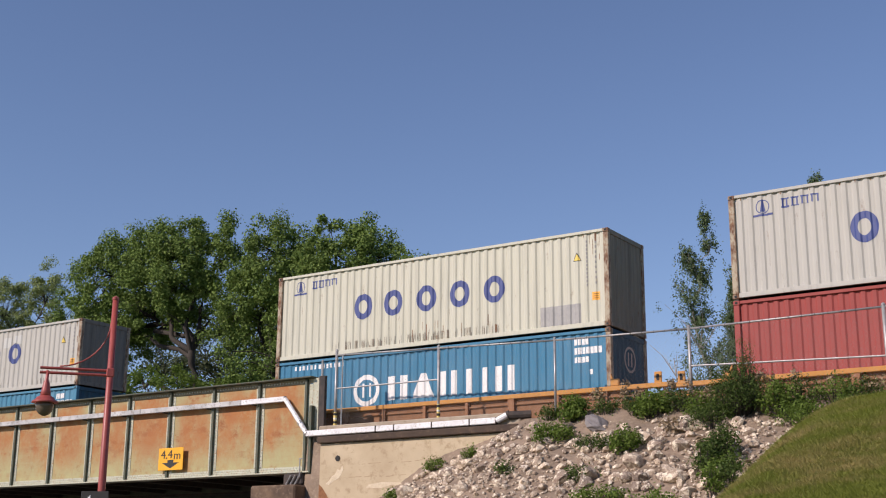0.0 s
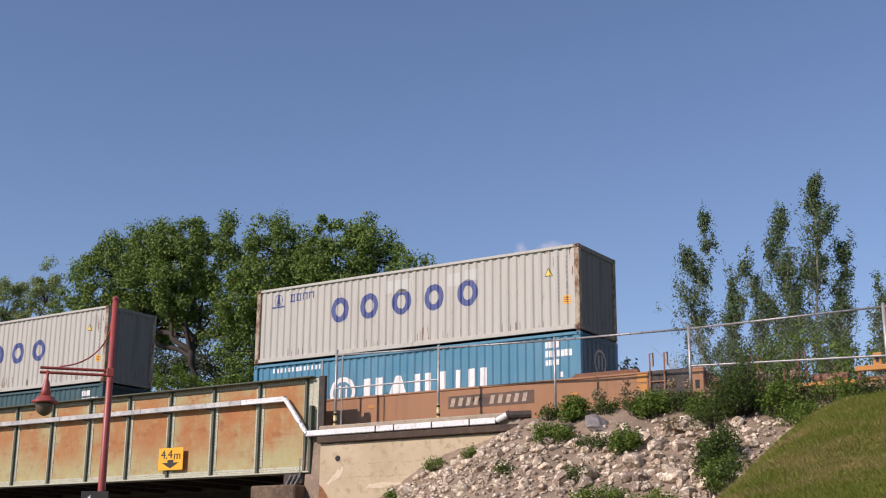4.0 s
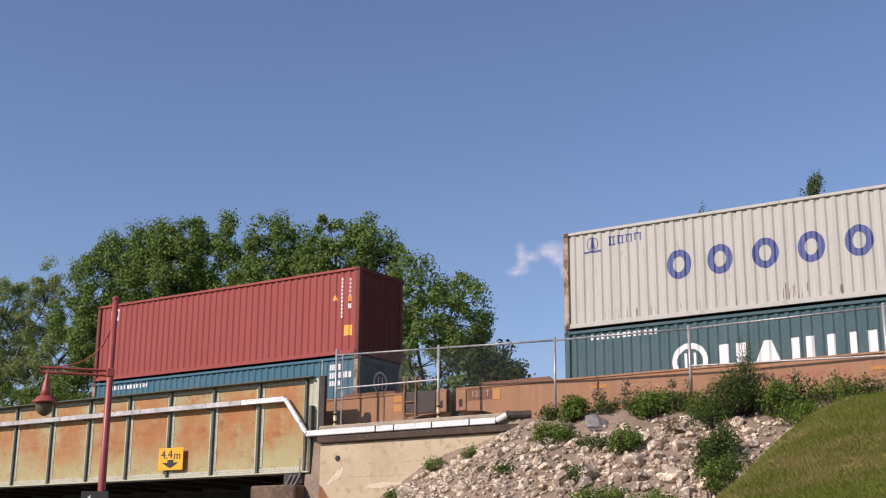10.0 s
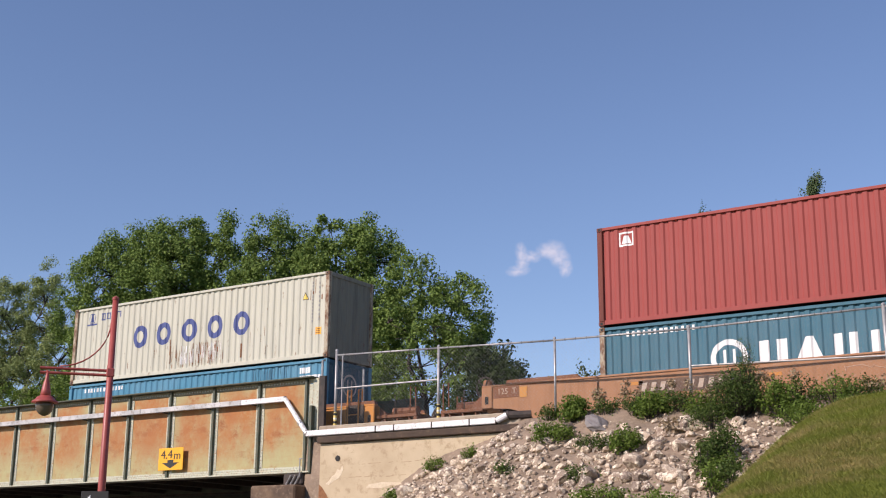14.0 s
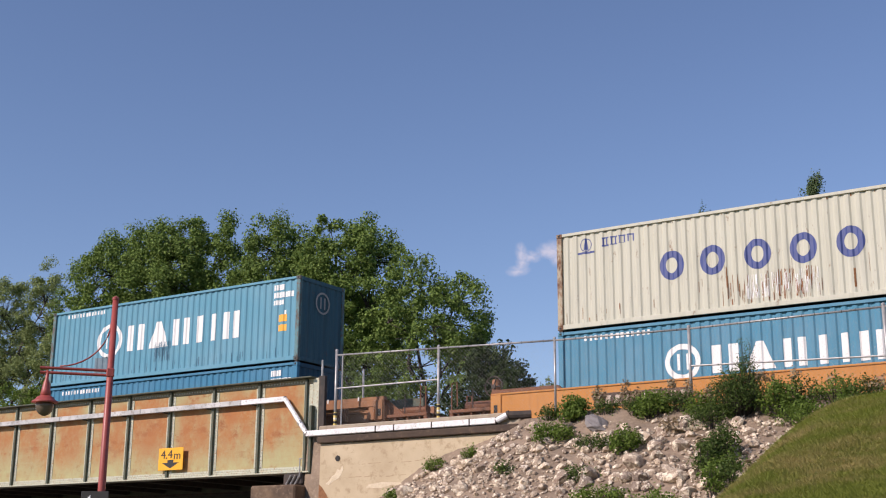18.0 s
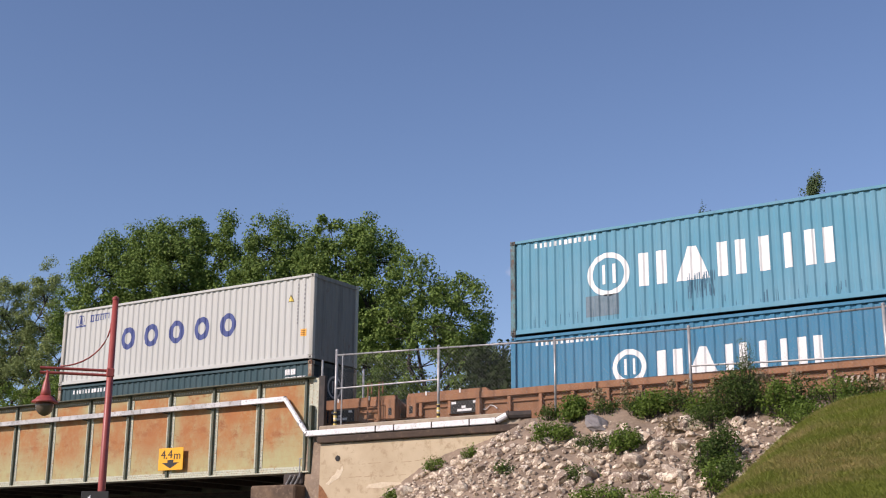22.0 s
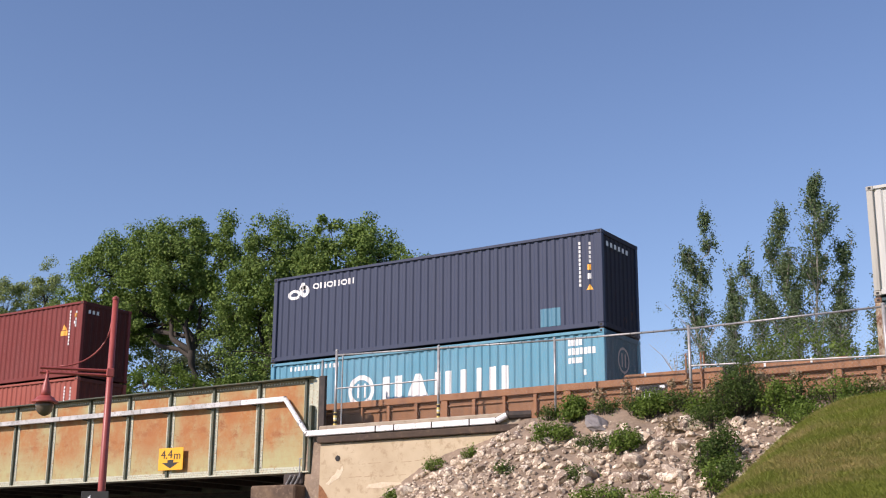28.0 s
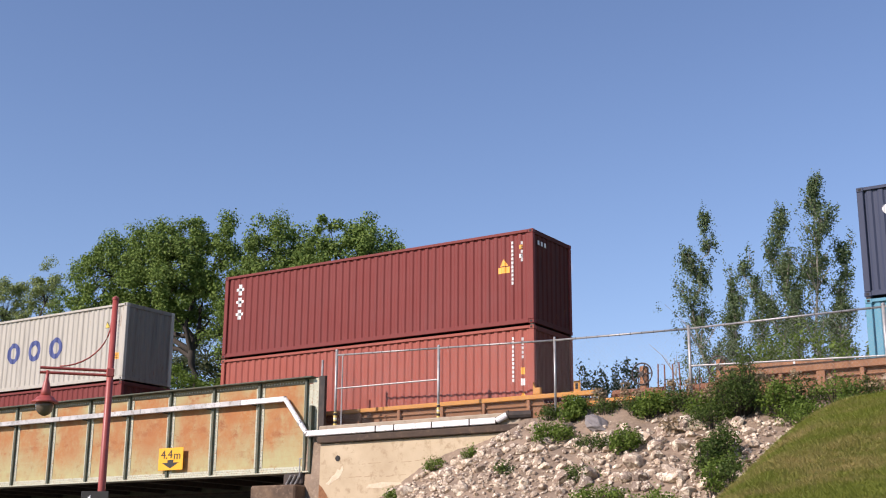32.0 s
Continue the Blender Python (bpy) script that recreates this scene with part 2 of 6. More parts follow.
# earth of the bank and grass of the mound
EARTH, en, el, ep = nodes_of("earth_and_turf")
e_col = mixed(en, el, noise_of(en, el, 0.8, 8, 0.7), (0.27, 0.20, 0.142), (0.185, 0.137, 0.095))
e_col = mixed(en, el, noise_of(en, el, 9.0, 6, 0.7, low=0.5, high=0.7), e_col, (0.34, 0.265, 0.19))
e_att = en.new("ShaderNodeAttribute")
e_att.attribute_name = "turf"
e_turf = mixed(en, el, noise_of(en, el, 0.7, 7, 0.7), (0.10, 0.13, 0.02), (0.17, 0.14, 0.05))
e_col = mixed(en, el, e_att.outputs["Fac"], e_col, e_turf)
el.new(e_col, ep.inputs["Base Color"])
ep.inputs["Roughness"].default_value = 0.95
relief(en, el, ep, 9.0, 0.8, 0.06)
ROAD = surface("asphalt", (0.045, 0.045, 0.047), (0.065, 0.063, 0.06), 2.0, (0.08, 0.078, 0.075), rough=0.9)


# ---- mesh helpers ----
class Shape:
    """Gathers vertices and faces of one mesh."""

    def __init__(self):
        self.v, self.f = [], []

    def face(self, *pts):
        k = len(self.v)
        self.v += [tuple(p) for p in pts]
        self.f.append(tuple(range(k, k + len(pts))))
        return self

    def box(self, x0, x1, y0, y1, z0, z1, b=0.0):
        """A box, its edges cut off by b."""
        k = len(self.v)
        b = min(b, 0.45 * min(x1 - x0, y1 - y0, z1 - z0))
        if b <= 0:
            self.v += [(x, y, z) for z in (z0, z1) for y in (y0, y1) for x in (x0, x1)]
            self.f += [tuple(k + i for i in q) for q in ((0, 2, 3, 1), (4, 5, 7, 6), (0, 1, 5, 4), (2, 6, 7, 3), (0, 4, 6, 2), (1, 3, 7, 5))]
            return self
        lo, hi = (x0, y0, z0), (x1, y1, z1)
        ids = {}
        for sx in (0, 1):
            for sy in (0, 1):
                for sz in (0, 1):
                    s = (sx, sy, sz)
                    for ax in range(3):
                        p = [(hi[i] - b if s[i] else lo[i] + b) for i in range(3)]
                        p[ax] = hi[ax] if s[ax] else lo[ax]
                        ids[s, ax] = len(self.v)
                        self.v.append(tuple(p))
        for ax in range(3):
            i, j = [a for a in range(3) if a != ax]
            for side in (0, 1):
                q = []
                for a, c in ((0, 0), (1, 0), (1, 1), (0, 1)):
                    s = [0, 0, 0]
                    s[ax], s[i], s[j] = side, a, c
                    q.append(ids[tuple(s), ax])
                flip = (side == 1) == (ax != 1)
                self.f.append(tuple(q) if flip else tuple(reversed(q)))
        for ax in range(3):
            i, j = [a for a in range(3) if a != ax]
            for a in (0, 1):
                for c in (0, 1):
                    s0, s1 = [0, 0, 0], [0, 0, 0]
                    s0[i] = s1[i] = a
                    s0[j] = s1[j] = c
                    s1[ax] = 1
                    self.f.append((ids[tuple(s0), i], ids[tuple(s1), i], ids[tuple(s1), j], ids[tuple(s0), j]))
        for sx in (0, 1):
            for sy in (0, 1):
                for sz in (0, 1):
                    self.f.append(tuple(ids[(sx, sy, sz), a] for a in range(3)))
        return self

    def tube(self, pts, radii, n=8, caps=True):
        """A tube through the points."""
        pts = [Vector(p) for p in pts]
        if isinstance(radii, (int, float)):
            radii = [radii] * len(pts)
        rings = []
        for i, p in enumerate(pts):
            d = (pts[min(i + 1, len(pts) - 1)] - pts[max(i - 1, 0)]).normalized()
            u = d.cross(Vector((0, 0, 1) if abs(d.z) < 0.9 else (1, 0, 0))).normalized()
            w = d.cross(u)
            rings.append(len(self.v))
            for a in range(n):
                t = 2 * math.pi * a / n
                self.v.append(tuple(p + (u * math.cos(t) + w * math.sin(t)) * radii[i]))
        for a, c in zip(rings, rings[1:]):
            for i in range(n):
                j = (i + 1) % n
                self.f.append((a + i, a + j, c + j, c + i))
        if caps:
            self.f.append(tuple(range(rings[0] + n - 1, rings[0] - 1, -1)))
            self.f.append(tuple(range(rings[-1], rings[-1] + n)))
        return self

    def prism(self, outline, y0, y1):
        """An outline in x and z, drawn out along y."""
        k, n = len(self.v), len(outline)
        self.v += [(x, y0, z) for x, z in outline] + [(x, y1, z) for x, z in outline]
        self.f.append(tuple(range(k, k + n)))
        self.f.append(tuple(range(k + 2 * n - 1, k + n - 1, -1)))
        for i in range(n):
            j = (i + 1) % n
            self.f.append((k + i, k + n + i, k + n + j, k + j))
        return self

    def mesh(self, name, material, smooth=False):
        me = bpy.data.meshes.new(name)
        me.from_pydata(self.v, [], self.f)
        me.materials.append(material)
        if smooth:
            me.polygons.foreach_set("use_smooth", [True] * len(me.polygons))
        me.update()
        return me


def part(name, shape, material, parent, label="", at=None, smooth=False):
    me = shape if isinstance(shape, bpy.types.Mesh) else shape.mesh(name, material, smooth)
    ob = new(name, me)
    ob.parent = parent
    if at is not None:
        ob.location = at
    return tagged(ob, label) if label else ob


def thing(name, x, y, z, label, category, group="", kind="", turn=0):
    ob = new(name)
    ob.empty_display_size = 0.2
    ob.matrix_basis = pose(x, y, z, 0, 0, turn)
    return tagged(ob, label, category, group, kind)


# ---- ground ----
def ramp(v, pts):
    """Height along a broken line."""
    for (a, za), (b, zb) in zip(pts, pts[1:]):
        if v <= b:
            return za + (zb - za) * max(0.0, (v - a) / (b - a))
    return pts[-1][1]


def smooth(t):
    t = max(0.0, min(1.0, t))
    return t * t * (3 - 2 * t)


def bank_height(x, y):
    """The railway bank, with its rubble slope towards the viewer."""
    if x < -24.3:
        side = smooth((-43.2 - x) / 0.8)
        return (5.6 if 30 <= y <= 37 else max(0.0, 5.6 - 0.6 * (30 - y if y < 30 else y - 37))) * side
    if y >= 29.5:
        return 5.72 if y < 37.5 else max(4.0, 5.72 - 0.5 * (y - 37.5))
    foot = ramp(x, [(-24.3, 1.6), (-21.0, 3.62), (-20.0, 4.25), (-18.9, 4.75), (-17.8, 5.05), (-17.0, 5.42), (-16.0, 5.72), (40.0, 5.8)])
    return max(0.0, foot - 0.62 * (29.3 - y))


def mound_height(x, y):
    """The grassy knoll beside the bank."""
    top = ramp(x, [(-12.0, -1.2), (-8.9, 1.3), (-7.42, 2.70), (-7.08, 3.02), (-6.84, 3.33), (-6.66, 3.62), (-6.38, 3.88), (-6.03, 4.12), (-5.69, 4.28), (-5.43, 4.36), (-4.88, 4.42), (-2.0, 4.6), (14.0, 4.4), (26.0, 0.0)])
    if y > 20:
        return top - 0.10 * (y - 20)
    return top - 0.37 * (20 - y)


def ground_height(x, y):
    rough = 0.10 * noise.noise((x * 0.9, y * 0.9, 3.0)) + 0.05 * noise.noise((x * 2.7, y * 2.7, 9.0))
    a, b = bank_height(x, y), mound_height(x, y)
    if max(a, b) <= 0.02:
        return 0.0
    if a >= b:
        return a + rough * min(1.0, a) * (0.4 if y > 29.5 else 1.0)
    return b + 0.4 * rough * min(1.0, b)


def spread(lo, hi, step, far):
    vals = list(np.arange(lo, hi + 1e-6, step))
    d = step
    while vals[-1] < far:
        d *= 1.35
        vals.append(vals[-1] + d)
    d = step
    while vals[0] > -far:
        d *= 1.35
        vals.insert(0, vals[0] - d)
    return vals


gx, gy = spread(-24.9, 2.0, 0.22, 3500), spread(12.0, 31.0, 0.22, 3500)
verts = [(x, y, ground_height(x, y)) for y in gy for x in gx]
nx = len(gx)
faces = [(j * nx + i, j * nx + i + 1, (j + 1) * nx + i + 1, (j + 1) * nx + i) for j in range(len(gy) - 1) for i in range(nx - 1)]
gm = bpy.data.meshes.new("ground")
gm.from_pydata(verts, [], faces)
gm.materials.append(EARTH)
gm.polygons.foreach_set("use_smooth", [True] * len(gm.polygons))
turf = gm.attributes.new("turf", "FLOAT", "POINT")
turf.data.foreach_set("value", [1.0 if (mound_height(x, y) > bank_height(x, y) - 0.05 or y > 38 or y < 22 or x > 0) else 0.0 for y in gy for x in gx])
ground = tagged(new("ground", gm), "grassy ground with a bare earth railway bank", "ground", kind="structure")

road = Shape().box(-41.5, -26.8, -120, 240, -0.2, 0.03, 0.01)
tagged(new("road", road.mesh("road", ROAD)), "grey asphalt road passing under the railway bridge", "road", kind="structure")

# ---- abutment and wing wall ----
WALL_Y = 29.42
abutment = thing("abutment", -24.0, 32.6, 0, "weathered beige concrete bridge abutment with wing wall", "abutment", kind="structure")
ab = lambda s, n, m, lab="": part(n, s, m, abutment, lab)
ab(Shape().box(0.36, 8.1, WALL_Y - 32.6, -2.6, 1.0, 5.38, 0.03), "wing_wall", WING)
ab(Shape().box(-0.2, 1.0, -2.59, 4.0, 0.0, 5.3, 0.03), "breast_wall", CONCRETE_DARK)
ab(Shape().box(-1.95, -0.21, -3.6, 4.0, 0.0, 4.2, 0.05), "bearing_shelf", CONCRETE_DARK, "brown concrete bearing shelf")
ab(Shape().box(0.33, 7.2, -3.3, -2.62, 5.39, 5.58, 0.02), "coping", COPING, "brown concrete coping with the duct shadow in its colour")
ab(Shape().box(0.2, 7.15, -3.08, -2.7, 5.585, 5.93, 0.03), "kerb", KERB)
WF = WALL_Y - 32.6
ab(Shape().prism([(0.62, 4.20), (0.74, 4.17), (0.90, 4.27), (1.08, 4.34), (1.2, 4.47), (1.26, 4.63), (1.22, 4.72), (1.15, 4.58), (1.04, 4.62), (0.96, 4.47), (0.83, 4.40), (0.75, 4.29)], WF - 0.005, WF - 0.001), "spall", SPALL, "pale peeled concrete patch")
ab(Shape().prism([(2.1, 4.05), (2.6, 4.02), (3.0, 4.1), (3.4, 4.08), (3.3, 4.16), (2.7, 4.19), (2.2, 4.14)], WF - 0.005, WF - 0.001), "spall", SPALL, "pale peeled concrete patch")
ab(Shape().prism([(0.37, 3.0), (1.0, 3.0), (0.9, 3.5), (0.66, 3.9), (0.5, 4.1), (0.37, 4.2)], WF - 0.004, WF - 0.001), "stain", RUST, "rusty brown stain on the concrete")
for z, x0, x1, seed in ((4.74, 1.5, 5.0, 3), (4.36, 0.5, 3.4, 4)):
    line_rnd, x = random.Random(seed), x0
    while x < x1:
        d = line_rnd.uniform(0.12, 0.5)
        zz = z + line_rnd.uniform(-0.012, 0.012)
        ab(Shape().prism([(x, zz - line_rnd.uniform(0.004, 0.016)), (x + d, zz - 0.006), (x + d * 0.9, zz + line_rnd.uniform(0.002, 0.014)), (x + 0.02, zz + 0.006)], WF - 0.004, WF - 0.001), "pour_line", SEEP, "dark pour joint")
        x += d + line_rnd.uniform(0.0, 0.35)
# black disc on the wall, painted for the shade inside the drain
ab(Shape().tube([(1.05, -3.165, 4.93), (1.05, -3.2, 4.93)], 0.085, 12), "drain_hole", BLACK, "round black drain hole")

# ---- bridge ----
bridge = thing("railway_bridge", -24.15, 29.7, 0, "riveted plate girder railway bridge in flaking green paint and rust", "bridge")
GB, GT, LEN = 4.57, 7.47, 23.2
br = lambda s, n, m, lab="": part(n, s, m, bridge, lab)
STEP = 1.93
plate = Shape().box(0.0, STEP - 0.1, 0.0, 0.02, GB + 0.05, GT - 0.05).mesh("web_plate", GIRDER_PLATE)
rib = Shape().box(-0.045, 0.045, -0.1, -0.004, GB + 0.06, GT - 0.06, 0.008).mesh("stiffener", GIRDER_GREEN)
leg = Shape().box(-0.17, 0.17, -0.018, 0.0, GB + 0.22, GT - 0.21, 0.004).mesh("stiffener_angle", GIRDER_PALE)


def rivet_row(s, x0, x1, z0, z1, y, pitch=0.11, r=0.03):
    n = max(1, int(max(abs(x1 - x0), abs(z1 - z0)) / pitch))
    for i in range(n + 1):
        x, z = x0 + (x1 - x0) * i / n, z0 + (z1 - z0) * i / n
        k = len(s.v)
        s.v += [(x + r * math.cos(a * math.pi / 3), y, z + r * math.sin(a * math.pi / 3)) for a in range(6)] + [(x, y - 0.03, z)]
        s.f += [(k + a, k + (a + 1) % 6, k + 6) for a in range(6)]


up = Shape()
rivet_row(up, 0.11, 0.11, GB + 0.25, GT - 0.25, -0.018)
rivet_row(up, STEP - 0.11, STEP - 0.11, GB + 0.25, GT - 0.25, -0.018)
rivet_row(up, 0.1, STEP - 0.1, GT - 0.13, GT - 0.13, -0.022)
rivet_row(up, 0.1, STEP - 0.1, GB + 0.10, GB + 0.10, -0.022)
rivet_row(up, 0.15, STEP - 0.15, GB + 0.16, GB + 0.16, -0.022)
up = up.mesh("rivets", RIVET_PAINT)
for i in range(12):
    x = -0.2 - STEP * (i + 1)
    part("web_plate", plate, None, bridge, at=(x + 0.05, 0, 0))
    part("stiffener", rib, None, bridge, at=(x, 0, 0))
    part("stiffener_angle", leg, None, bridge, at=(x, 0, 0))
    tagged(part("rivets", up, None, bridge, at=(x, 0, 0)), kind="stuff")
part("stiffener", rib, None, bridge, at=(-0.25, 0, 0))
part("stiffener_angle", leg, None, bridge, at=(-0.2, 0, 0))
br(Shape().box(0.0, 0.22, -0.05, -0.03, GB + 0.5, GT - 0.05, 0.005), "end_plate", GIRDER_PALE)
br(Shape().box(0.225, 0.45, -0.06, 0.06, GB + 0.95, GT, 0.01), "end_post", STEEL_DARK)
br(Shape().box(0.0, 0.1, -0.22, -0.06, GB - 0.02, GT - 0.9, 0.01), "end_angle", GIRDER_GREEN)
br(Shape().box(-LEN, 0.06, -0.24, 0.24, GT - 0.045, GT, 0.01), "top_flange", GIRDER_GREEN)
br(Shape().box(-LEN, 0.06, -0.022, -0.004, GT - 0.2, GT - 0.046, 0.004), "top_angle", GIRDER_EDGE)
br(Shape().box(-LEN, 0.06, -0.24, 0.24, GB, GB + 0.045, 0.01), "bottom_flange", GIRDER_PALE)
br(Shape().box(-LEN, 0.06, -0.022, -0.004, GB + 0.046, GB + 0.21, 0.004), "bottom_angle", GIRDER_PALE)
br(Shape().box(-LEN, 0.3, 5.5, 5.55, GB, GT, 0.01), "far_girder", GIRDER_GREEN)
br(Shape().box(-LEN, 0.3, 0.03, 5.49, 5.0, 5.06, 0.01), "deck_plate", STEEL_DARK)
# extra slab, extent guessed, added to keep the space under the bridge dark
br(Shape().box(-LEN, 0.3, 5.56, 16.0, 4.5, 5.06, 0.01), "far_deck", STEEL_DARK)
beam = Shape().box(-0.12, 0.12, 0.04, 5.48, 4.6, 4.995, 0.02).mesh("floor_beam", STEEL_DARK)
for i in range(12):
    part("floor_beam", beam, None, bridge, at=(-0.2 - STEP * (i + 1), 0, 0))
br(Shape().box(-0.9, -0.15, -0.25, 0.25, 4.215, 4.56, 0.04), "bearing", STEEL_DARK)
rod = Shape().tube([(-0.75, -0.3, 4.2), (-0.55, -0.3, 4.5)], 0.022, 6).mesh("tie_rod", GALV)
for i in range(3):
    part("tie_rod", rod, None, bridge, at=(0.17 * i, 0, 0))
br(Shape().tube([(-0.22, -0.3, 4.45), (-0.22, -0.3, 5.0)], 0.02, 6), "drain_pipe", GALV)
br(Shape().tube([(-0.26, -0.31, 4.98), (-0.1, -0.31, 4.98)], 0.012, 6), "clamp", GALV)

# cable duct along the girder and the coping
duct = thing("cable_duct", -24.16, 29.41, 5.628, "white metal cable duct strapped along the bridge", "cable duct")


def duct_run(p, q, r=0.085, name="duct_section"):
    part(name, Shape().tube([p, q], r, 10), DUCT if q[0] > -1.5 else DUCT_GREY, duct, smooth=False)
    d = (Vector(q) - Vector(p)).normalized()
    part("collar", Shape().tube([Vector(q) - d * 0.05, Vector(q) + d * 0.03], r * 1.18, 10), STEEL_DARK if q[0] > 0.5 else GALV, duct)


for a, b in ((-23.0, -17.2), (-17.2, -13.6), (-13.6, -11.2), (-11.2, -7.2), (-7.2, -4.9), (-4.9, -2.75), (-2.75, -0.98)):
    part("duct_section", Shape().box(a, b - 0.012, 0.065, 0.175, 1.13, 1.29, 0.012), DUCT_GREY if b < -1.5 else DUCT, duct)
    part("collar", Shape().box(b - 0.03, b + 0.012, 0.058, 0.18, 1.122, 1.298, 0.01), GALV, duct)
duct_run((-0.98, 0.11, 1.21), (-0.28, 0.03, 0.42), 0.075)
duct_run((-0.28, 0.03, 0.42), (0.0, 0, 0.1), 0.075, "elbow")
for a, b in ((0.0, 2.6), (2.6, 3.25), (3.25, 4.55), (4.55, 5.8), (5.8, 6.65)):
    part("duct_section", Shape().box(a, b - 0.012, -0.06, 0.065, -0.005, 0.165, 0.018), DUCT, duct)
    part("collar", Shape().box(b - 0.03, b + 0.012, -0.068, 0.07, -0.012, 0.172, 0.01), STEEL_DARK, duct)
duct_run((6.65, 0, 0.08), (7.0, 0.05, 0.24), 0.088, "elbow")
part("end_cap", Shape().tube([(7.0, 0.05, 0.2), (7.55, 0.3, 0.22)], 0.12, 10), STEEL_DARK, duct, "dark corrugated end sleeve")
bracket = Shape().box(-0.03, 0.03, 0.05, 0.28, 1.095, 1.125).mesh("bracket", STEEL_DARK)
for i in range(11):
    part("bracket", bracket, None, duct, at=(-2.28 - 1.93 * i, 0, 0))

# ---- clearance sign ----
def letters(body, size, material, parent, loc, name="lettering", squash=1.0):
    cu = bpy.data.curves.new(name, "FONT")
    cu.body, cu.size, cu.extrude, cu.align_x, cu.align_y = body, size, 0.004, "CENTER", "CENTER"
    tmp = new("tmp", cu)
    dg = bpy.context.evaluated_depsgraph_get()
    me = bpy.data.meshes.new_from_object(tmp.evaluated_get(dg))
    bpy.data.objects.remove(tmp)
    me.transform(Matrix.Rotation(radians(90), 4, "X") @ Matrix.Diagonal((squash, 1, 1, 1)))
    me.materials.clear()
    me.materials.append(material)
    ob = new(name, me)
    ob.parent, ob.location = parent, loc
    return ob


sign = thing("clearance_sign", -29.9, 29.56, 4.86, "yellow square height clearance sign with black arrow", "road sign")
part("panel", Shape().box(-0.55, 0.55, -0.02, 0.0, 0.0, 0.72, 0.008), SIGN_YELLOW, sign)
for ch, dx in (("4", -0.33), ("4", -0.02), ("m", 0.29)):
    letters(ch, 0.38, SIGN_BLACK, sign, (dx, -0.025, 0.5 if ch != "m" else 0.46), name="letter", squash=1.15)
part("letter", Shape().box(-0.205, -0.155, -0.028, -0.021, 0.37, 0.42), SIGN_BLACK, sign)
part("arrow", Shape().prism([(-0.13, 0.33), (0.13, 0.33), (0.13, 0.24), (0.38, 0.24), (0.0, 0.06), (-0.38, 0.24), (-0.13, 0.24)], -0.026, -0.021), SIGN_BLACK, sign)
for x in (-0.3, 0.3):
    part("bracket", Shape().box(x - 0.03, x + 0.03, 0.0, 0.135, 0.3, 0.36), GALV, sign)

# ---- street lamp ----
lamp = thing("street_lamp", -18.63, 16.66, 0, "red painted steel street lamp with pendant lantern", "street lamp", turn=49.5)
LZ = 5.37
part("pole", Shape().tube([(0, 0, 0), (0, 0, 3.0), (0, 0, 6.82)], [0.085, 0.075, 0.058], 14), RED_PAINT, lamp, smooth=True)
part("pole_cap", Shape().tube([(0, 0, 6.82), (0, 0, 6.86), (0, 0, 6.89)], [0.066, 0.066, 0.02], 14), RED_PAINT, lamp)
part("base", Shape().tube([(0, 0, 0), (0, 0, 0.5), (0, 0, 0.6)], [0.16, 0.15, 0.09], 14), RED_PAINT, lamp)
part("arm", Shape().tube([(0.05, 0, LZ + 0.04), (-1.3, 0, LZ + 0.04)], 0.028, 8), RED_PAINT, lamp)
part("arm", Shape().tube([(0.05, 0, LZ - 0.05), (-1.3, 0, LZ - 0.05)], 0.028, 8), RED_PAINT, lamp)
part("arm_clamp", Shape().box(-0.075, 0.075, -0.075, 0.075, LZ - 0.085, LZ + 0.085, 0.02), RED_PAINT, lamp)
part("brace", Shape().tube([(-0.05 - 0.95 * (1 - math.cos(a)), 0, LZ + 0.08 + 0.92 * (1 - math.sin(a))) for a in [0.01 + 1.5 * k / 10 for k in range(11)]], 0.016, 6), RED_PAINT, lamp, smooth=True)
lantern = part("lantern", Shape().tube([(-1.16, 0, z) for z in (5.36, 5.2, 5.12, 4.98, 4.84)], [0.03, 0.032, 0.06, 0.085, 0.11], 14), RED_PAINT, lamp, smooth=True)
part("brim", Shape().tube([(-1.16, 0, z) for z in (4.87, 4.84, 4.80, 4.77, 4.74)], [0.11, 0.165, 0.185, 0.24, 0.258], 16), RED_PAINT, lantern, smooth=True)
part("globe", Shape().tube([(-1.16, 0, z) for z in (4.745, 4.68, 4.58, 4.52, 4.49)], [0.165, 0.17, 0.145, 0.09, 0.03], 16), surface("lantern_glass", (0.10, 0.08, 0.06), (0.14, 0.11, 0.08), 5.0, rough=0.15, bump=0.0), lantern, "smoked glass globe", smooth=True)
board = thing("direction_sign", -18.68, 16.56, 2.45, "black direction sign with a white arrow on a lamp pole", "road sign", turn=33)
part("panel", Shape().box(-0.26, 0.26, -0.03, 0.0, 0.0, 0.66, 0.01), SIGN_BLACK, board)
part("arrow", Shape().prism([(-0.2, 0.47), (-0.08, 0.59), (-0.08, 0.52), (0.2, 0.52), (0.2, 0.42), (-0.08, 0.42), (-0.08, 0.35)], -0.036, -0.031), SIGN_WHITE, board)

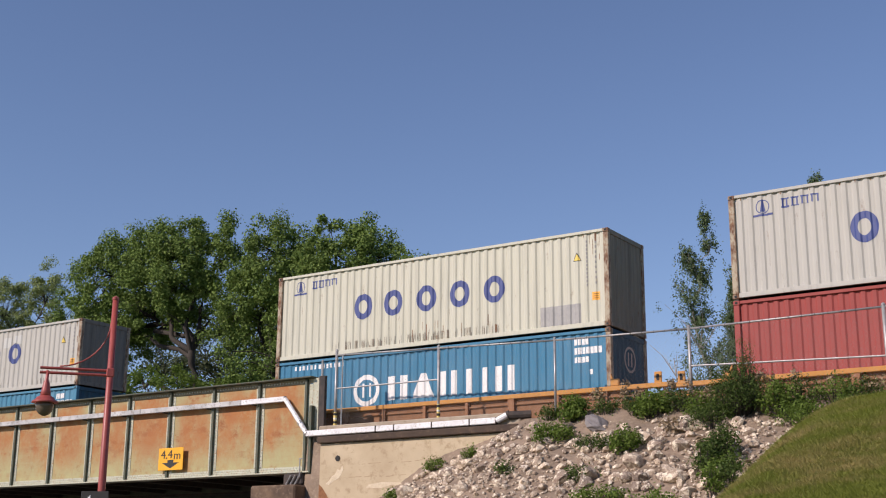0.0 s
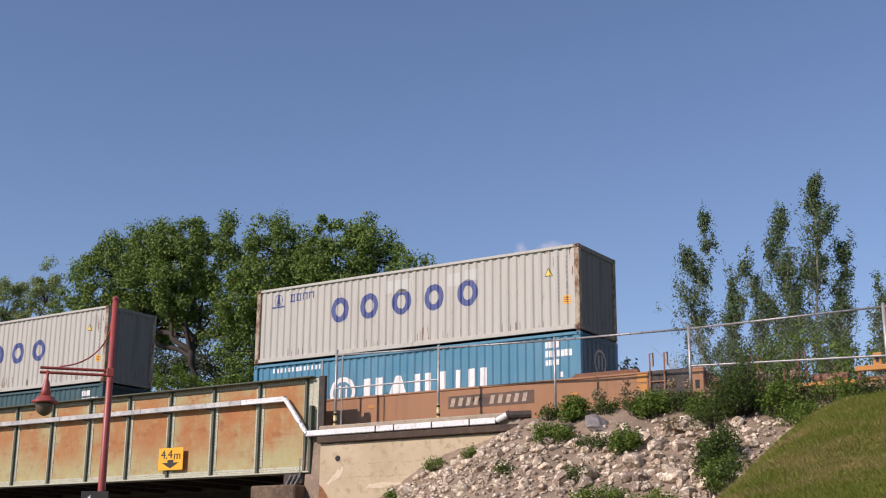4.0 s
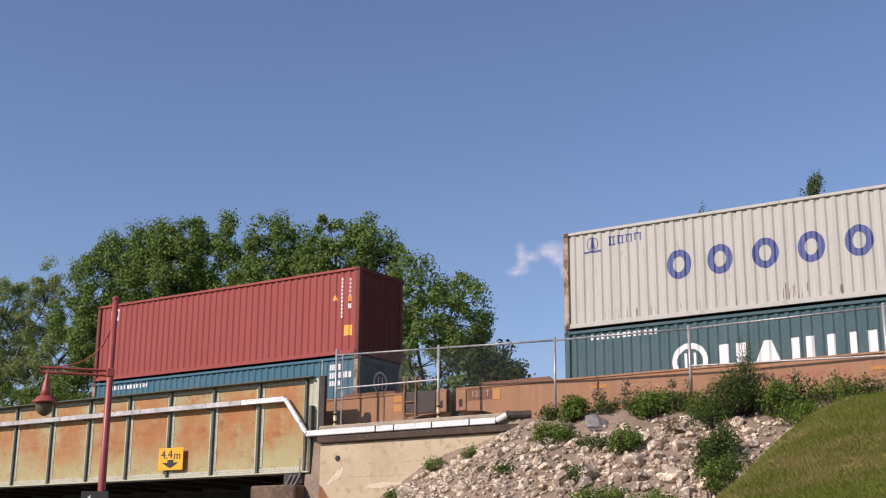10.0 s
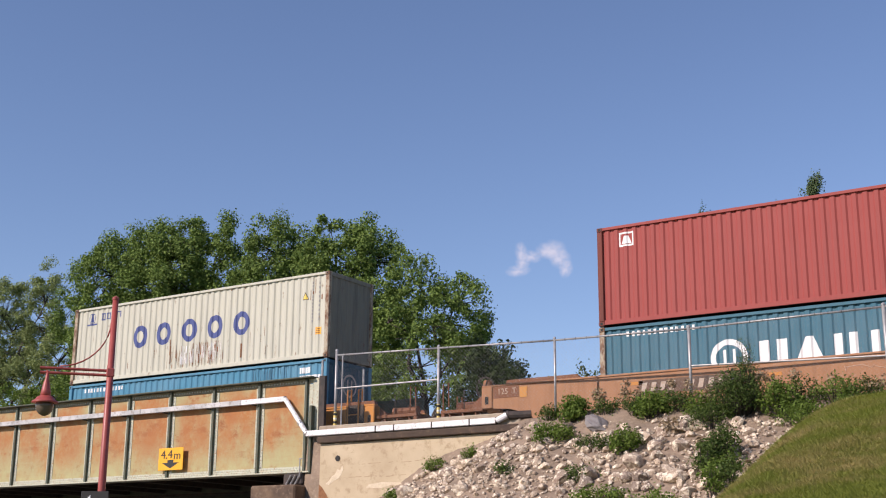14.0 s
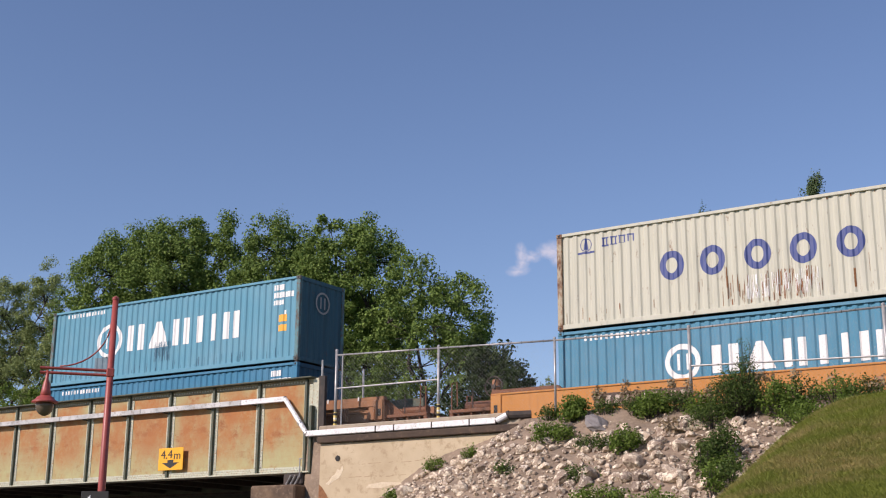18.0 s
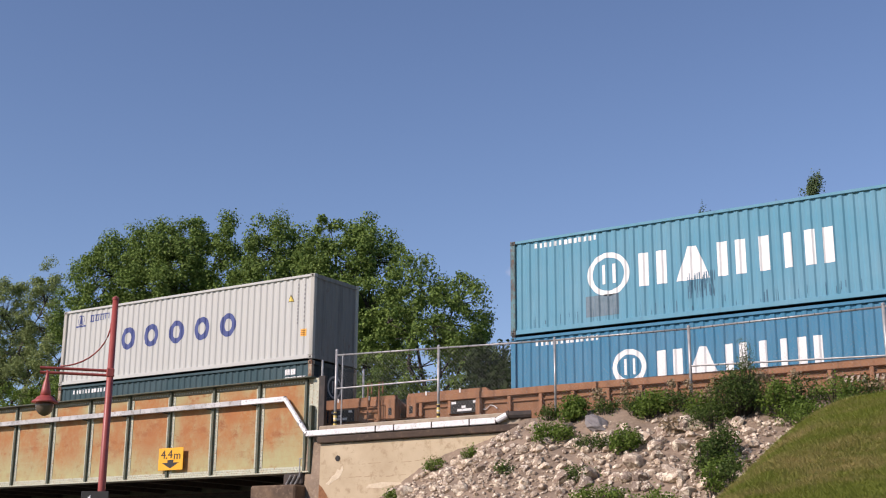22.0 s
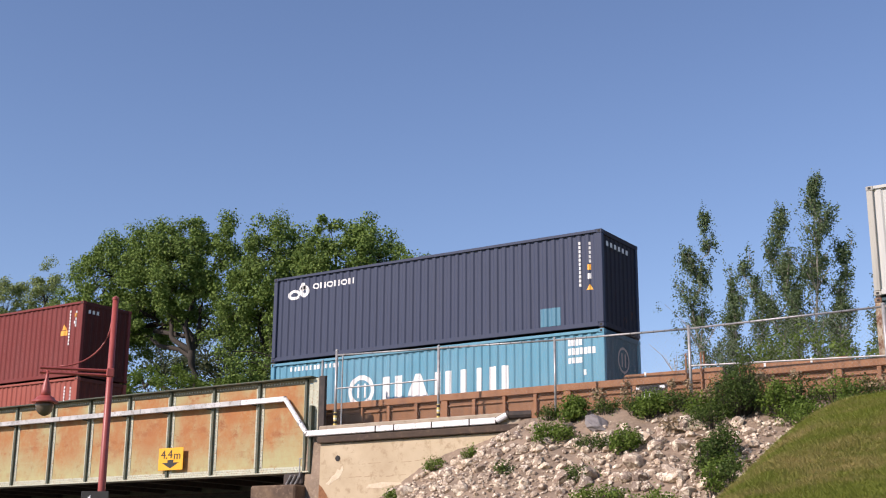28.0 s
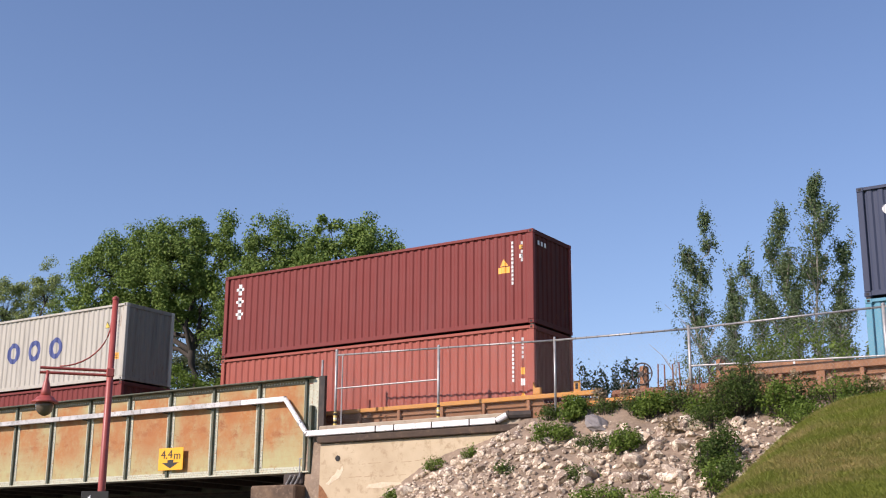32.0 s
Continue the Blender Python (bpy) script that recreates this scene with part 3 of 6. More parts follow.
# ---- fence ----
FY = 29.78
fence = thing("chain_link_fence", -23.4, FY, 5.72, "galvanised chain link fence along the railway bank", "fence")
POSTS = [(-23.38, 8.21, 0.045), (-19.67, 8.0, 0.04), (-15.9, 7.87, 0.033), (-12.03, 7.8, 0.04), (-7.17, 7.84, 0.045), (-2.6, 7.95, 0.033), (2.0, 8.0, 0.033)]
fx = lambda x: x + 23.4
fz = lambda z: z - 5.72
for i, (x, z, r) in enumerate(POSTS):
    p = part("post", Shape().tube([(fx(x), 0, -0.1), (fx(x), 0, fz(z))], r, 10), GALV, fence, smooth=True)
    part("post_cap", Shape().tube([(fx(x), 0, fz(z)), (fx(x), 0, fz(z) + 0.03), (fx(x), 0, fz(z) + 0.06)], [r * 1.15, r * 1.1, r * 0.3], 10), GALV, p)
    if i < 2:
        part("sleeve", Shape().tube([(fx(x), 0, 0.12), (fx(x), 0, 0.62)], r * 1.18, 10), YELLOW_SLEEVE, p, "faded yellow reflective sleeve")
        for k in range(4):
            part("band", Shape().tube([(fx(x), 0, 0.17 + 0.12 * k), (fx(x) + 0.004, 0, 0.22 + 0.12 * k + 0.02 * (k % 2))], r * 1.24, 10), SIGN_BLACK if k % 2 else SIGN_WHITE, p)
part("post", Shape().tube([(fx(-23.15), 0, 0), (fx(-23.15), 0, fz(8.05))], 0.022, 8), GALV, fence)
part("post", Shape().tube([(fx(-24.0), 0.1, -0.1), (fx(-24.0), 0.1, fz(8.0))], 0.035, 8), GALV, fence)
part("post", Shape().tube([(fx(-24.0), 2.2, -0.1), (fx(-24.0), 2.2, fz(8.0))], 0.035, 8), GALV, fence)
for (x0, z0, _), (x1, z1, _) in zip(POSTS, POSTS[1:]):
    part("top_rail", Shape().tube([(fx(x0), 0, fz(z0) - 0.13), (fx(x1), 0, fz(z1) - 0.04)] if x0 < -23 else [(fx(x0), 0, fz(z0) - 0.04), (fx(x1), 0, fz(z1) - 0.04)], 0.027, 8), GALV, fence, smooth=True)
part("mid_rail", Shape().tube([(fx(-23.38), 0, fz(7.06)), (fx(-19.67), 0, fz(7.05))], 0.024, 8), GALV, fence)
part("mid_rail", Shape().tube([(fx(-12.0), 0, fz(6.8)), (fx(-7.2), 0, fz(6.64))], 0.024, 8), GALV, fence)


tie_mesh_wire = Shape().tube([(0, 0, -0.034), (0, -0.034, 0), (0, 0, 0.034), (0, 0.034, 0), (0, 0, -0.034)], 0.007, 4, False).mesh("tie_wire", STEEL_DARK)
for (x0, z0, _), (x1, z1, _) in zip(POSTS[:5], POSTS[1:6]):
    n = int((x1 - x0) / 0.32)
    for i in range(1, n):
        u = i / n
        za = z0 - (0.13 if x0 < -23 else 0.04)
        part("tie_wire", tie_mesh_wire, None, fence, at=(fx(x0 + (x1 - x0) * u), 0, fz(za + (z1 - 0.04 - za) * u)))


def chain_link(x0, x1, zb, ztop, ax=(1, 0), at=(0, 0)):
    """Woven zigzag wires of a panel."""
    s, d, r = Shape(), 0.055, 0.0012
    n = int((x1 - x0) / d)
    for i in range(n):
        x = x0 + d * i
        rows = int((ztop(x) - zb) / d)
        for j in range(rows):
            a, b = (x, x + d) if (j + i) % 2 == 0 else (x + d, x)
            z = zb + d * j
            for o, q in ((r, 0), (0, r)):
                p = [(a - o, -q, z - q), (a + o, q, z + q), (b + o, q, z + d + q), (b - o, -q, z + d - q)]
                s.face(*[(at[0] + u * ax[0] - v * ax[1], at[1] + u * ax[1] + v * ax[0], w) for u, v, w in p])
    return s


for (x0, z0, _), (x1, z1, _) in zip(POSTS[:-1], POSTS[1:]):
    top = lambda x, a=fx(x0), b=fx(x1), za=fz(z0), zc=fz(z1): za + (zc - za) * (x - a) / (b - a) - 0.06
    part("mesh_fabric", chain_link(fx(x0) + 0.03, fx(x1), 0.1, top), WIRE, fence)
part("mesh_fabric", chain_link(0.0, 2.1, 0.1, lambda x: fz(7.95), (0, 1), (fx(-24.0), 0.1)), WIRE, fence)

# ---- track ----
TRACK_Y = 31.29 + 1.219
RAIL_Z = 5.42
track = thing("railway_track", -60, TRACK_Y, 5.0, "steel rails on wooden ties and gravel ballast", "railway track", kind="structure")
tie_mesh = Shape().box(-0.115, 0.115, -1.3, 1.3, 0.06, 0.24, 0.01).mesh("tie", TIE_WOOD)
for i in range(110):
    part("tie", tie_mesh, None, track, at=(0.6 + 0.62 * i, 0, 0))
for y in (-0.7175 - 0.035, 0.7175 + 0.035):
    prof = [(-0.07, 0.245), (0.07, 0.245), (0.07, 0.265), (0.012, 0.29), (0.012, 0.375), (0.036, 0.385), (0.036, 0.42), (-0.036, 0.42), (-0.036, 0.385), (-0.012, 0.375), (-0.012, 0.29), (-0.07, 0.265)]
    s = Shape()
    s.prism(prof, 0.0, 140.0)
    s.v = [(b - 36.0, y + a, c) for a, b, c in s.v]
    part("rail", s, RAIL_STEEL, track)
for x0, x1 in ((37.3, 104.0), (-36.0, 12.4)):
    s = Shape().prism([(-2.4, 0.62 - 0.5), (-1.7, 0.2), (1.7, 0.2), (2.4, 0.12), (2.4, 0.0), (-2.4, 0.0)], x0, x1)
    s.v = [(b, a, c) for a, b, c in s.v]
    part("ballast", s, BALLAST, track)
# ---- containers ----
CL, CW = 12.192, 2.438
TALL, LOW = 2.84, 2.51
PITCH = 0.278


def side_depth(x):
    """How far the corrugated sheet lies behind its outer flats."""
    u = (x / PITCH) % 1.0
    if u < 0.33:
        return 0.0
    if u < 0.5:
        return 0.03 * (u - 0.33) / 0.17
    if u < 0.83:
        return 0.03
    return 0.03 * (1 - (u - 0.83) / 0.17)


def breaks(a, b, extra=()):
    xs = {a, b, *extra}
    k = math.floor(a / PITCH) - 1
    while k * PITCH < b + PITCH:
        for u in (0.0, 0.33, 0.5, 0.83):
            x = (k + u) * PITCH
            if a < x < b:
                xs.add(x)
        k += 1
    return sorted(x for x in xs if a <= x <= b)


def sheet(a, b, z0, z1):
    """A corrugated sheet along x, its outer flats at y = 0."""
    s = Shape()
    xs = breaks(a, b)
    s.v = [(x, side_depth(x), z) for x in xs for z in (z0, z1)]
    s.f = [(2 * i, 2 * i + 2, 2 * i + 3, 2 * i + 1) for i in range(len(xs) - 1)]
    return s


def turned(s, m):
    s.v = [tuple(m @ Vector(p)) for p in s.v]
    return s


MESHES = {}


def shared(key, make):
    if key not in MESHES:
        MESHES[key] = make()
    return MESHES[key]


FACE_Y = -CW / 2 + 0.045


def column(s, xs, lo, hi):
    """A strip between two curves, lying on the corrugated side."""
    for a, b in zip(xs, xs[1:]):
        if hi(a) - lo(a) < 1e-4 and hi(b) - lo(b) < 1e-4:
            continue
        ya, yb = FACE_Y + side_depth(a) - 0.005, FACE_Y + side_depth(b) - 0.005
        s.face((a, ya, lo(a)), (b, yb, lo(b)), (b, yb, hi(b)), (a, ya, hi(a)))


def mark_rect(s, x0, x1, z0, z1):
    column(s, breaks(x0, x1), lambda x: z0, lambda x: z1)
    return s


def lifted(s, by=0.003):
    s.v = [(x, y - by, z) for x, y, z in s.v]
    return s


def mark_ring(s, xc, zc, rx, rz, wall):
    xs = breaks(xc - rx, xc + rx, [xc + q * math.cos(math.pi * i / 20) for i in range(21) for q in (rx, rx - wall)])
    out = lambda x: rz * math.sqrt(max(0.0, 1 - ((x - xc) / rx) ** 2))
    inn = lambda x: (rz - wall) * math.sqrt(max(0.0, 1 - ((x - xc) / (rx - wall)) ** 2))
    column(s, xs, lambda x: zc + inn(x), lambda x: zc + out(x))
    column(s, xs, lambda x: zc - out(x), lambda x: zc - inn(x))
    return s


def mark_wedge(s, x0, x1, z0, z1, top=0.3):
    """A wedge, narrow at its top."""
    xm, w = 0.5 * (x0 + x1), 0.5 * (x1 - x0)
    xs = breaks(x0, x1, [xm - w * top, xm + w * top])
    column(s, xs, lambda x: z0, lambda x: z0 + (z1 - z0) * min(1.0, (1 - abs(x - xm) / w) / (1 - top)))
    return s


def mark_bars(s, x0, x1, z0, z1, n, fill=0.7, rnd=None):
    d = (x1 - x0) / n
    for i in range(n):
        f = fill * (rnd.uniform(0.7, 1.15) if rnd else 1)
        mark_rect(s, x0 + d * i, x0 + d * (i + f), z0, z1)
    return s


def mark_column(s, x0, x1, z0, z1, n, fill=0.7):
    d = (z1 - z0) / n
    for i in range(n):
        mark_rect(s, x0, x1, z0 + d * i, z0 + d * (i + fill))
    return s


HX = -CL / 2


def marks_white_line(c, patch, H):
    """Five blue rings, small blue blocks and orange stickers."""
    up = H - TALL
    for xc in (3.53, 4.70, 5.95, 7.17, 8.39):
        part("emblem_ring", shared(("ring", xc), lambda: mark_ring(Shape(), HX + xc, 1.49, 0.36, 0.41, 0.19).mesh("emblem_ring", MARK_NAVY)), None, c, "navy blue ring")
    part("small_emblem", shared(("small_emblem", H), lambda: mark_rect(mark_wedge(mark_ring(Shape(), HX + 0.93, 2.42 + up, 0.19, 0.19, 0.025), HX + 0.86, HX + 1.0, 2.28 + up, 2.62 + up, 0.2), HX + 0.66, HX + 1.2, 2.16 + up, 2.22 + up).mesh("small_emblem", MARK_NAVY)), None, c)
    for k in range(4):
        x = HX + 1.44 + 0.26 * k
        part("small_block", shared(("blk", k, H), lambda: mark_rect(mark_rect(mark_rect(mark_rect(Shape(), x, x + 0.21, 2.53 + up, 2.57 + up), x, x + 0.21, 2.30 + 0.02 * k + up, 2.35 + up), x + 0.02, x + 0.06, 2.35 + up, 2.53 + up), x + 0.12 + 0.015 * k, x + 0.16 + 0.015 * k, 2.35 + up, 2.53 + up).mesh("small_block", MARK_NAVY)), None, c)
    part("warning_triangle", shared(("wtri", H), lambda: mark_wedge(Shape(), HX + 11.035, HX + 11.305, 1.98 + up, 2.23 + up, 0.05).mesh("warning_triangle", SIGN_BLACK)), None, c, "black edged warning triangle")
    part("triangle_field", shared(("wtri2", H), lambda: lifted(mark_wedge(Shape(), HX + 11.07, HX + 11.27, 2.0 + up, 2.185 + up, 0.05)).mesh("triangle_field", MARK_YELLOW)), None, c)
    for z0, z1 in ((0.95, 0.965), (0.89, 0.905), (0.83, 0.845)):
        part("sticker_line", shared(("stl", z0), lambda: lifted(mark_rect(Shape(), HX + 11.66, HX + 11.82, z0, z1)).mesh("sticker_line", SIGN_BLACK)), None, c)
    part("orange_sticker", shared("wsq", lambda: mark_rect(Shape(), HX + 11.62, HX + 11.86, 0.78, 1.02).mesh("orange_sticker", MARK_ORANGE)), None, c)
    tagged(part("small_stencil", shared(("wmarks", H), lambda: mark_column(mark_column(Shape(), HX + 11.46, HX + 11.5, 1.2 + up, 2.6 + up, 12), HX + 11.74, HX + 11.78, 1.25 + up, 2.6 + up, 9, 0.5).mesh("small_stencil", MARK_GREY)), None, c), kind="stuff")
    if patch:
        part("grey_patch", shared("wpatch", lambda: mark_rect(Shape(), HX + 9.94, HX + 11.25, 0.17, 0.74).mesh("grey_patch", MARK_GREY)), None, c, "dull grey repaint patch")


def marks_blue_line(c, upper, patch=False):
    """A white ring emblem, a row of white blocks and small white marks."""
    # shifts of the row on the tall and on the low boxes
    key = "u" if upper else "l"
    zc = 1.48 if upper else 1.36
    sz = 1.12 if upper else 0.88
    s0 = 0.42 * sz
    def emblem():
        s = mark_ring(Shape(), HX + (3.17 if upper else 3.73), zc, 0.56 * sz + 0.02, 0.56 * sz, 0.15)
        x = HX + (3.17 if upper else 3.73)
        for dx in (-0.17, 0.12):
            mark_rect(s, x + dx * sz, x + (dx + 0.09) * sz, zc - 0.25 * sz, zc + 0.25 * sz)
        return s.mesh("ring_emblem", MARK_WHITE)
    part("ring_emblem", shared("em" + key, emblem), None, c, "white ring emblem")
    cols = ((4.04, 4.99, 2), (5.2, 6.18, 0), (6.35, 7.25, 2), (7.42, 7.98, 1), (8.12, 8.54, 1), (8.72, 9.58, 2)) if upper else ((4.5, 5.35, 2), (5.47, 6.27, 0), (6.45, 7.12, 2), (7.3, 7.72, 1), (7.88, 8.24, 1), (8.38, 9.1, 2))
    for k, (a, b, n) in enumerate(cols):
        def block():
            s = Shape()
            lo, hi, w = zc - s0, zc + s0, b - a
            if n == 0:
                mark_wedge(s, HX + a, HX + b, lo, hi, 0.25)
            elif n == 1:
                mark_rect(s, HX + a + w * 0.25, HX + b - w * 0.25, lo, hi)
            else:
                mark_rect(s, HX + a + w * 0.06, HX + a + w * 0.38, lo, hi)
                mark_rect(s, HX + b - w * 0.38, HX + b - w * 0.06, lo, hi)
            return s.mesh("white_block", MARK_WHITE)
        part("white_block", shared(("hb", key, k), block), None, c, "white painted block")
    zt = 2.56 if upper else 2.22
    tagged(part("small_lettering", shared("row" + key, lambda: mark_bars(Shape(), HX + 0.82, HX + 2.9, zt - 0.02, zt + 0.12, 13, 0.6, random.Random(4)).mesh("small_lettering", MARK_WHITE)), None, c), kind="stuff")
    zn = zt - 0.02
    tagged(part("number_block", shared("num" + key, lambda: mark_bars(mark_bars(mark_bars(Shape(), HX + 11.02, HX + 11.5, zn - 0.1, zn + 0.09, 4, 0.8), HX + 11.02, HX + 11.9, zn - 0.36, zn - 0.17, 7, 0.82), HX + 11.02, HX + 11.5, zn - 0.6, zn - 0.44, 4, 0.8).mesh("number_block", MARK_WHITE)), None, c), kind="stuff")
    part("small_sticker", shared("stk" + key, lambda: mark_rect(Shape(), HX + 11.5, HX + 11.58, zn - 0.95, zn - 0.8).mesh("small_sticker", MARK_WHITE)), None, c)
    if upper:
        part("orange_sticker", shared("hor", lambda: mark_rect(Shape(), HX + 11.26, HX + 11.62, 1.36, 1.6).mesh("orange_sticker", MARK_ORANGE)), None, c)
        part("orange_sticker", shared("hor2", lambda: mark_rect(Shape(), HX + 11.26, HX + 11.62, 1.04, 1.26).mesh("orange_sticker", MARK_ORANGE)), None, c)
    if patch:
        part("worn_patch", shared("hpatch", lambda: mark_rect(Shape(), HX + 2.44, HX + 3.46, 0.3, 0.9).mesh("worn_patch", MARK_DARKBLUE)), None, c, "dull dark repaint patch")


def marks_plain(c, H, style):
    """Small marks of the red and navy boxes."""
    def code():
        s = mark_column(Shape(), HX + 11.43, HX + 11.49, H - 1.62, H - 0.27, 11, 0.72)
        return mark_column(s, HX + 11.75, HX + 11.8, H - 0.95, H - 0.3, 5, 0.7).mesh("code_strip", MARK_WHITE)
    tagged(part("code_strip", shared(("code", H), code), None, c), kind="stuff")
    if style == "red":
        part("square_emblem", shared("sqem", lambda: mark_wedge(mark_rect(mark_rect(mark_rect(mark_rect(Shape(), HX + 0.67, HX + 1.12, 2.22, 2.27), HX + 0.67, HX + 1.12, 2.58, 2.63), HX + 0.67, HX + 0.71, 2.27, 2.58), HX + 1.08, HX + 1.12, 2.27, 2.58), HX + 0.74, HX + 1.05, 2.29, 2.52, 0.4).mesh("square_emblem", MARK_WHITE)), None, c, "small white framed emblem")
        part("warning_triangle", shared("rtri", lambda: mark_wedge(Shape(), HX + 11.06, HX + 11.28, 1.82, 2.0, 0.05).mesh("warning_triangle", MARK_ORANGE)), None, c)
        part("orange_sticker", shared("rsq", lambda: mark_rect(Shape(), HX + 11.55, HX + 11.88, 0.62, 0.96).mesh("orange_sticker", MARK_ORANGE)), None, c)
        part("orange_sticker", shared("rsq2", lambda: mark_rect(Shape(), HX + 11.72, HX + 11.82, 1.74, 1.9).mesh("orange_sticker", MARK_ORANGE)), None, c)
        part("white_sticker", shared("rws", lambda: mark_rect(Shape(), HX + 11.72, HX + 11.82, 1.5, 1.66).mesh("white_sticker", MARK_WHITE)), None, c)
    elif style == "navy":
        part("emblem", shared("nav", lambda: mark_wedge(mark_ring(mark_ring(Shape(), HX + 0.86, 2.2, 0.26, 0.17, 0.1), HX + 1.3, 2.28, 0.2, 0.2, 0.13), HX + 1.05, HX + 1.4, 2.35, 2.58, 0.2).mesh("emblem", MARK_WHITE)), None, c, "white curled emblem")
        for k in range(6):
            x = HX + 1.66 + 0.29 * k
            part("white_block", shared(("nv", k), lambda: (mark_ring(Shape(), x + 0.12, 2.4, 0.125, 0.1, 0.05) if k in (0, 2, 4) else mark_rect(mark_rect(Shape(), x, x + 0.07, 2.3, 2.5), x + 0.16, x + 0.23, 2.3, 2.5)).mesh("white_block", MARK_WHITE)), None, c)
        part("blue_patch", shared("npatch", lambda: mark_rect(Shape(), HX + 10.14, HX + 10.8, 0.17, 0.7).mesh("blue_patch", MARK_TEAL)), None, c, "bright blue repaint patch")
        part("orange_sticker", shared("nsq", lambda: mark_rect(Shape(), HX + 11.7, HX + 11.8, 1.68, 1.84).mesh("orange_sticker", MARK_ORANGE)), None, c)
        part("warning_triangle", shared("ntri", lambda: mark_wedge(Shape(), HX + 11.66, HX + 11.86, 1.1, 1.26, 0.05).mesh("warning_triangle", MARK_ORANGE)), None, c)
        part("white_sticker", shared("nws", lambda: mark_rect(Shape(), HX + 11.7, HX + 11.8, 1.42, 1.58).mesh("white_sticker", MARK_WHITE)), None, c)
    elif style == "salmon":
        part("orange_sticker", shared("t2a", lambda: mark_rect(Shape(), HX + 11.72, HX + 11.84, 1.42, 1.62).mesh("orange_sticker", MARK_ORANGE)), None, c)
        part("white_sticker", shared("t2b", lambda: mark_rect(Shape(), HX + 11.72, HX + 11.84, 1.1, 1.3).mesh("white_sticker", MARK_WHITE)), None, c)
        part("warning_triangle", shared("t2c", lambda: mark_wedge(Shape(), HX + 11.68, HX + 11.9, 0.72, 0.92, 0.05).mesh("warning_triangle", MARK_ORANGE)), None, c)
    elif style == "deep":
        for k, (z0, z1) in enumerate(((2.14, 2.52), (1.74, 2.06), (1.3, 1.64))):
            part("white_block", shared(("tx", k), lambda: mark_rect(mark_rect(Shape(), HX + 0.62, HX + 0.74, z0, z1), HX + 0.52, HX + 0.86, 0.5 * (z0 + z1) - 0.04, 0.5 * (z0 + z1) + 0.05).mesh("white_block", MARK_WHITE)), None, c)
        part("warning_triangle", shared("ttri", lambda: mark_wedge(Shape(), HX + 11.02, HX + 11.3, 1.82, 2.02, 0.05).mesh("warning_triangle", MARK_ORANGE)), None, c)
        part("orange_sticker", shared("tsq0", lambda: mark_rect(Shape(), HX + 10.96, HX + 11.36, 1.6, 1.79).mesh("orange_sticker", MARK_ORANGE)), None, c)
        part("orange_sticker", shared("tsq", lambda: mark_rect(Shape(), HX + 11.7, HX + 11.8, 2.28, 2.4).mesh("orange_sticker", MARK_ORANGE)), None, c)
        part("white_sticker", shared("tsq2", lambda: mark_rect(Shape(), HX + 11.7, HX + 11.8, 2.0, 2.12).mesh("white_sticker", MARK_WHITE)), None, c)


def streaks(c, name, x0, x1, z0, z1, n, material, seed):
    """Ragged vertical runs on the sheet."""
    rnd = random.Random(seed)
    s = Shape()
    for _ in range(n):
        x = HX + rnd.uniform(x0, x1)
        wide = rnd.uniform(0.004, 0.02) * (2.4 if rnd.random() < 0.1 else 1)
        mid = rnd.uniform(z0, z1)
        mark_rect(s, x, x + wide, max(z0, mid - rnd.uniform(0.05, 0.35)), min(z1, mid + rnd.uniform(0.02, 0.25)))
    s.v = [(a, b - 0.002 - 0.0015 * (i % 3), z) for i, (a, b, z) in enumerate(s.v)]
    return tagged(part(name, s, material, c), kind="stuff")


def end_marks(c, style, H):
    """Marks on the end that faces the way of travel."""
    x = CL / 2 - 0.004
    def end_ring(rm, yc, zc):
        s = Shape()
        n = 28
        for i in range(n):
            a, b = 2 * math.pi * i / n, 2 * math.pi * (i + 1) / n
            s.face(*[(x + 0.008, yc + r * math.cos(t), zc + r * math.sin(t)) for r, t in ((rm, a), (rm, b), (rm - 0.07, b), (rm - 0.07, a))])
        for dy in (-0.14, 0.07):
            s.face(*[(x + 0.008, yc + dy + a, zc + b) for a, b in ((0, -0.2), (0.07, -0.2), (0.07, 0.2), (0, 0.2))])
        return s
    if style == "blue":
        # white ring drawn grey: wear and the end's shade put into its colour
        part("end_emblem", shared(("endblue", H), lambda: end_ring(0.38, 0.0, H - 0.75).mesh("end_emblem", MARK_GREY)), None, c)
    elif style in ("navy", "deep"):
        def bars():
            s = Shape()
            n, w = (6, 0.26) if style == "navy" else (3, 0.2)
            for i in range(n):
                y = -0.95 + i * w
                z = H - 0.45
                s.face(*[(x + 0.008, y + a, z + b) for a, b in ((0, 0), (w * 0.55, 0), (w * 0.55, 0.14), (0, 0.14))])
            return s.mesh("end_stencil", MARK_WHITE)
        tagged(part("end_stencil", shared(("end", style, H), bars), None, c), kind="stuff")


SHADED_GRIMY = {}


def shaded_grimy(mat):
    """The leading ends: the box's own paint darkened for shade, plus rust and dirt."""
    if mat.name not in SHADED_GRIMY:
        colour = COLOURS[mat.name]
        SHADED_GRIMY[mat.name] = paint(mat.name + "_shade_grime", tuple(0.43 * v + w for v, w in zip(colour, (0.012, 0.006, 0.003))), rust=0.6, dirt=0.75, fade=0.06, rough=0.8)
    return SHADED_GRIMY[mat.name]


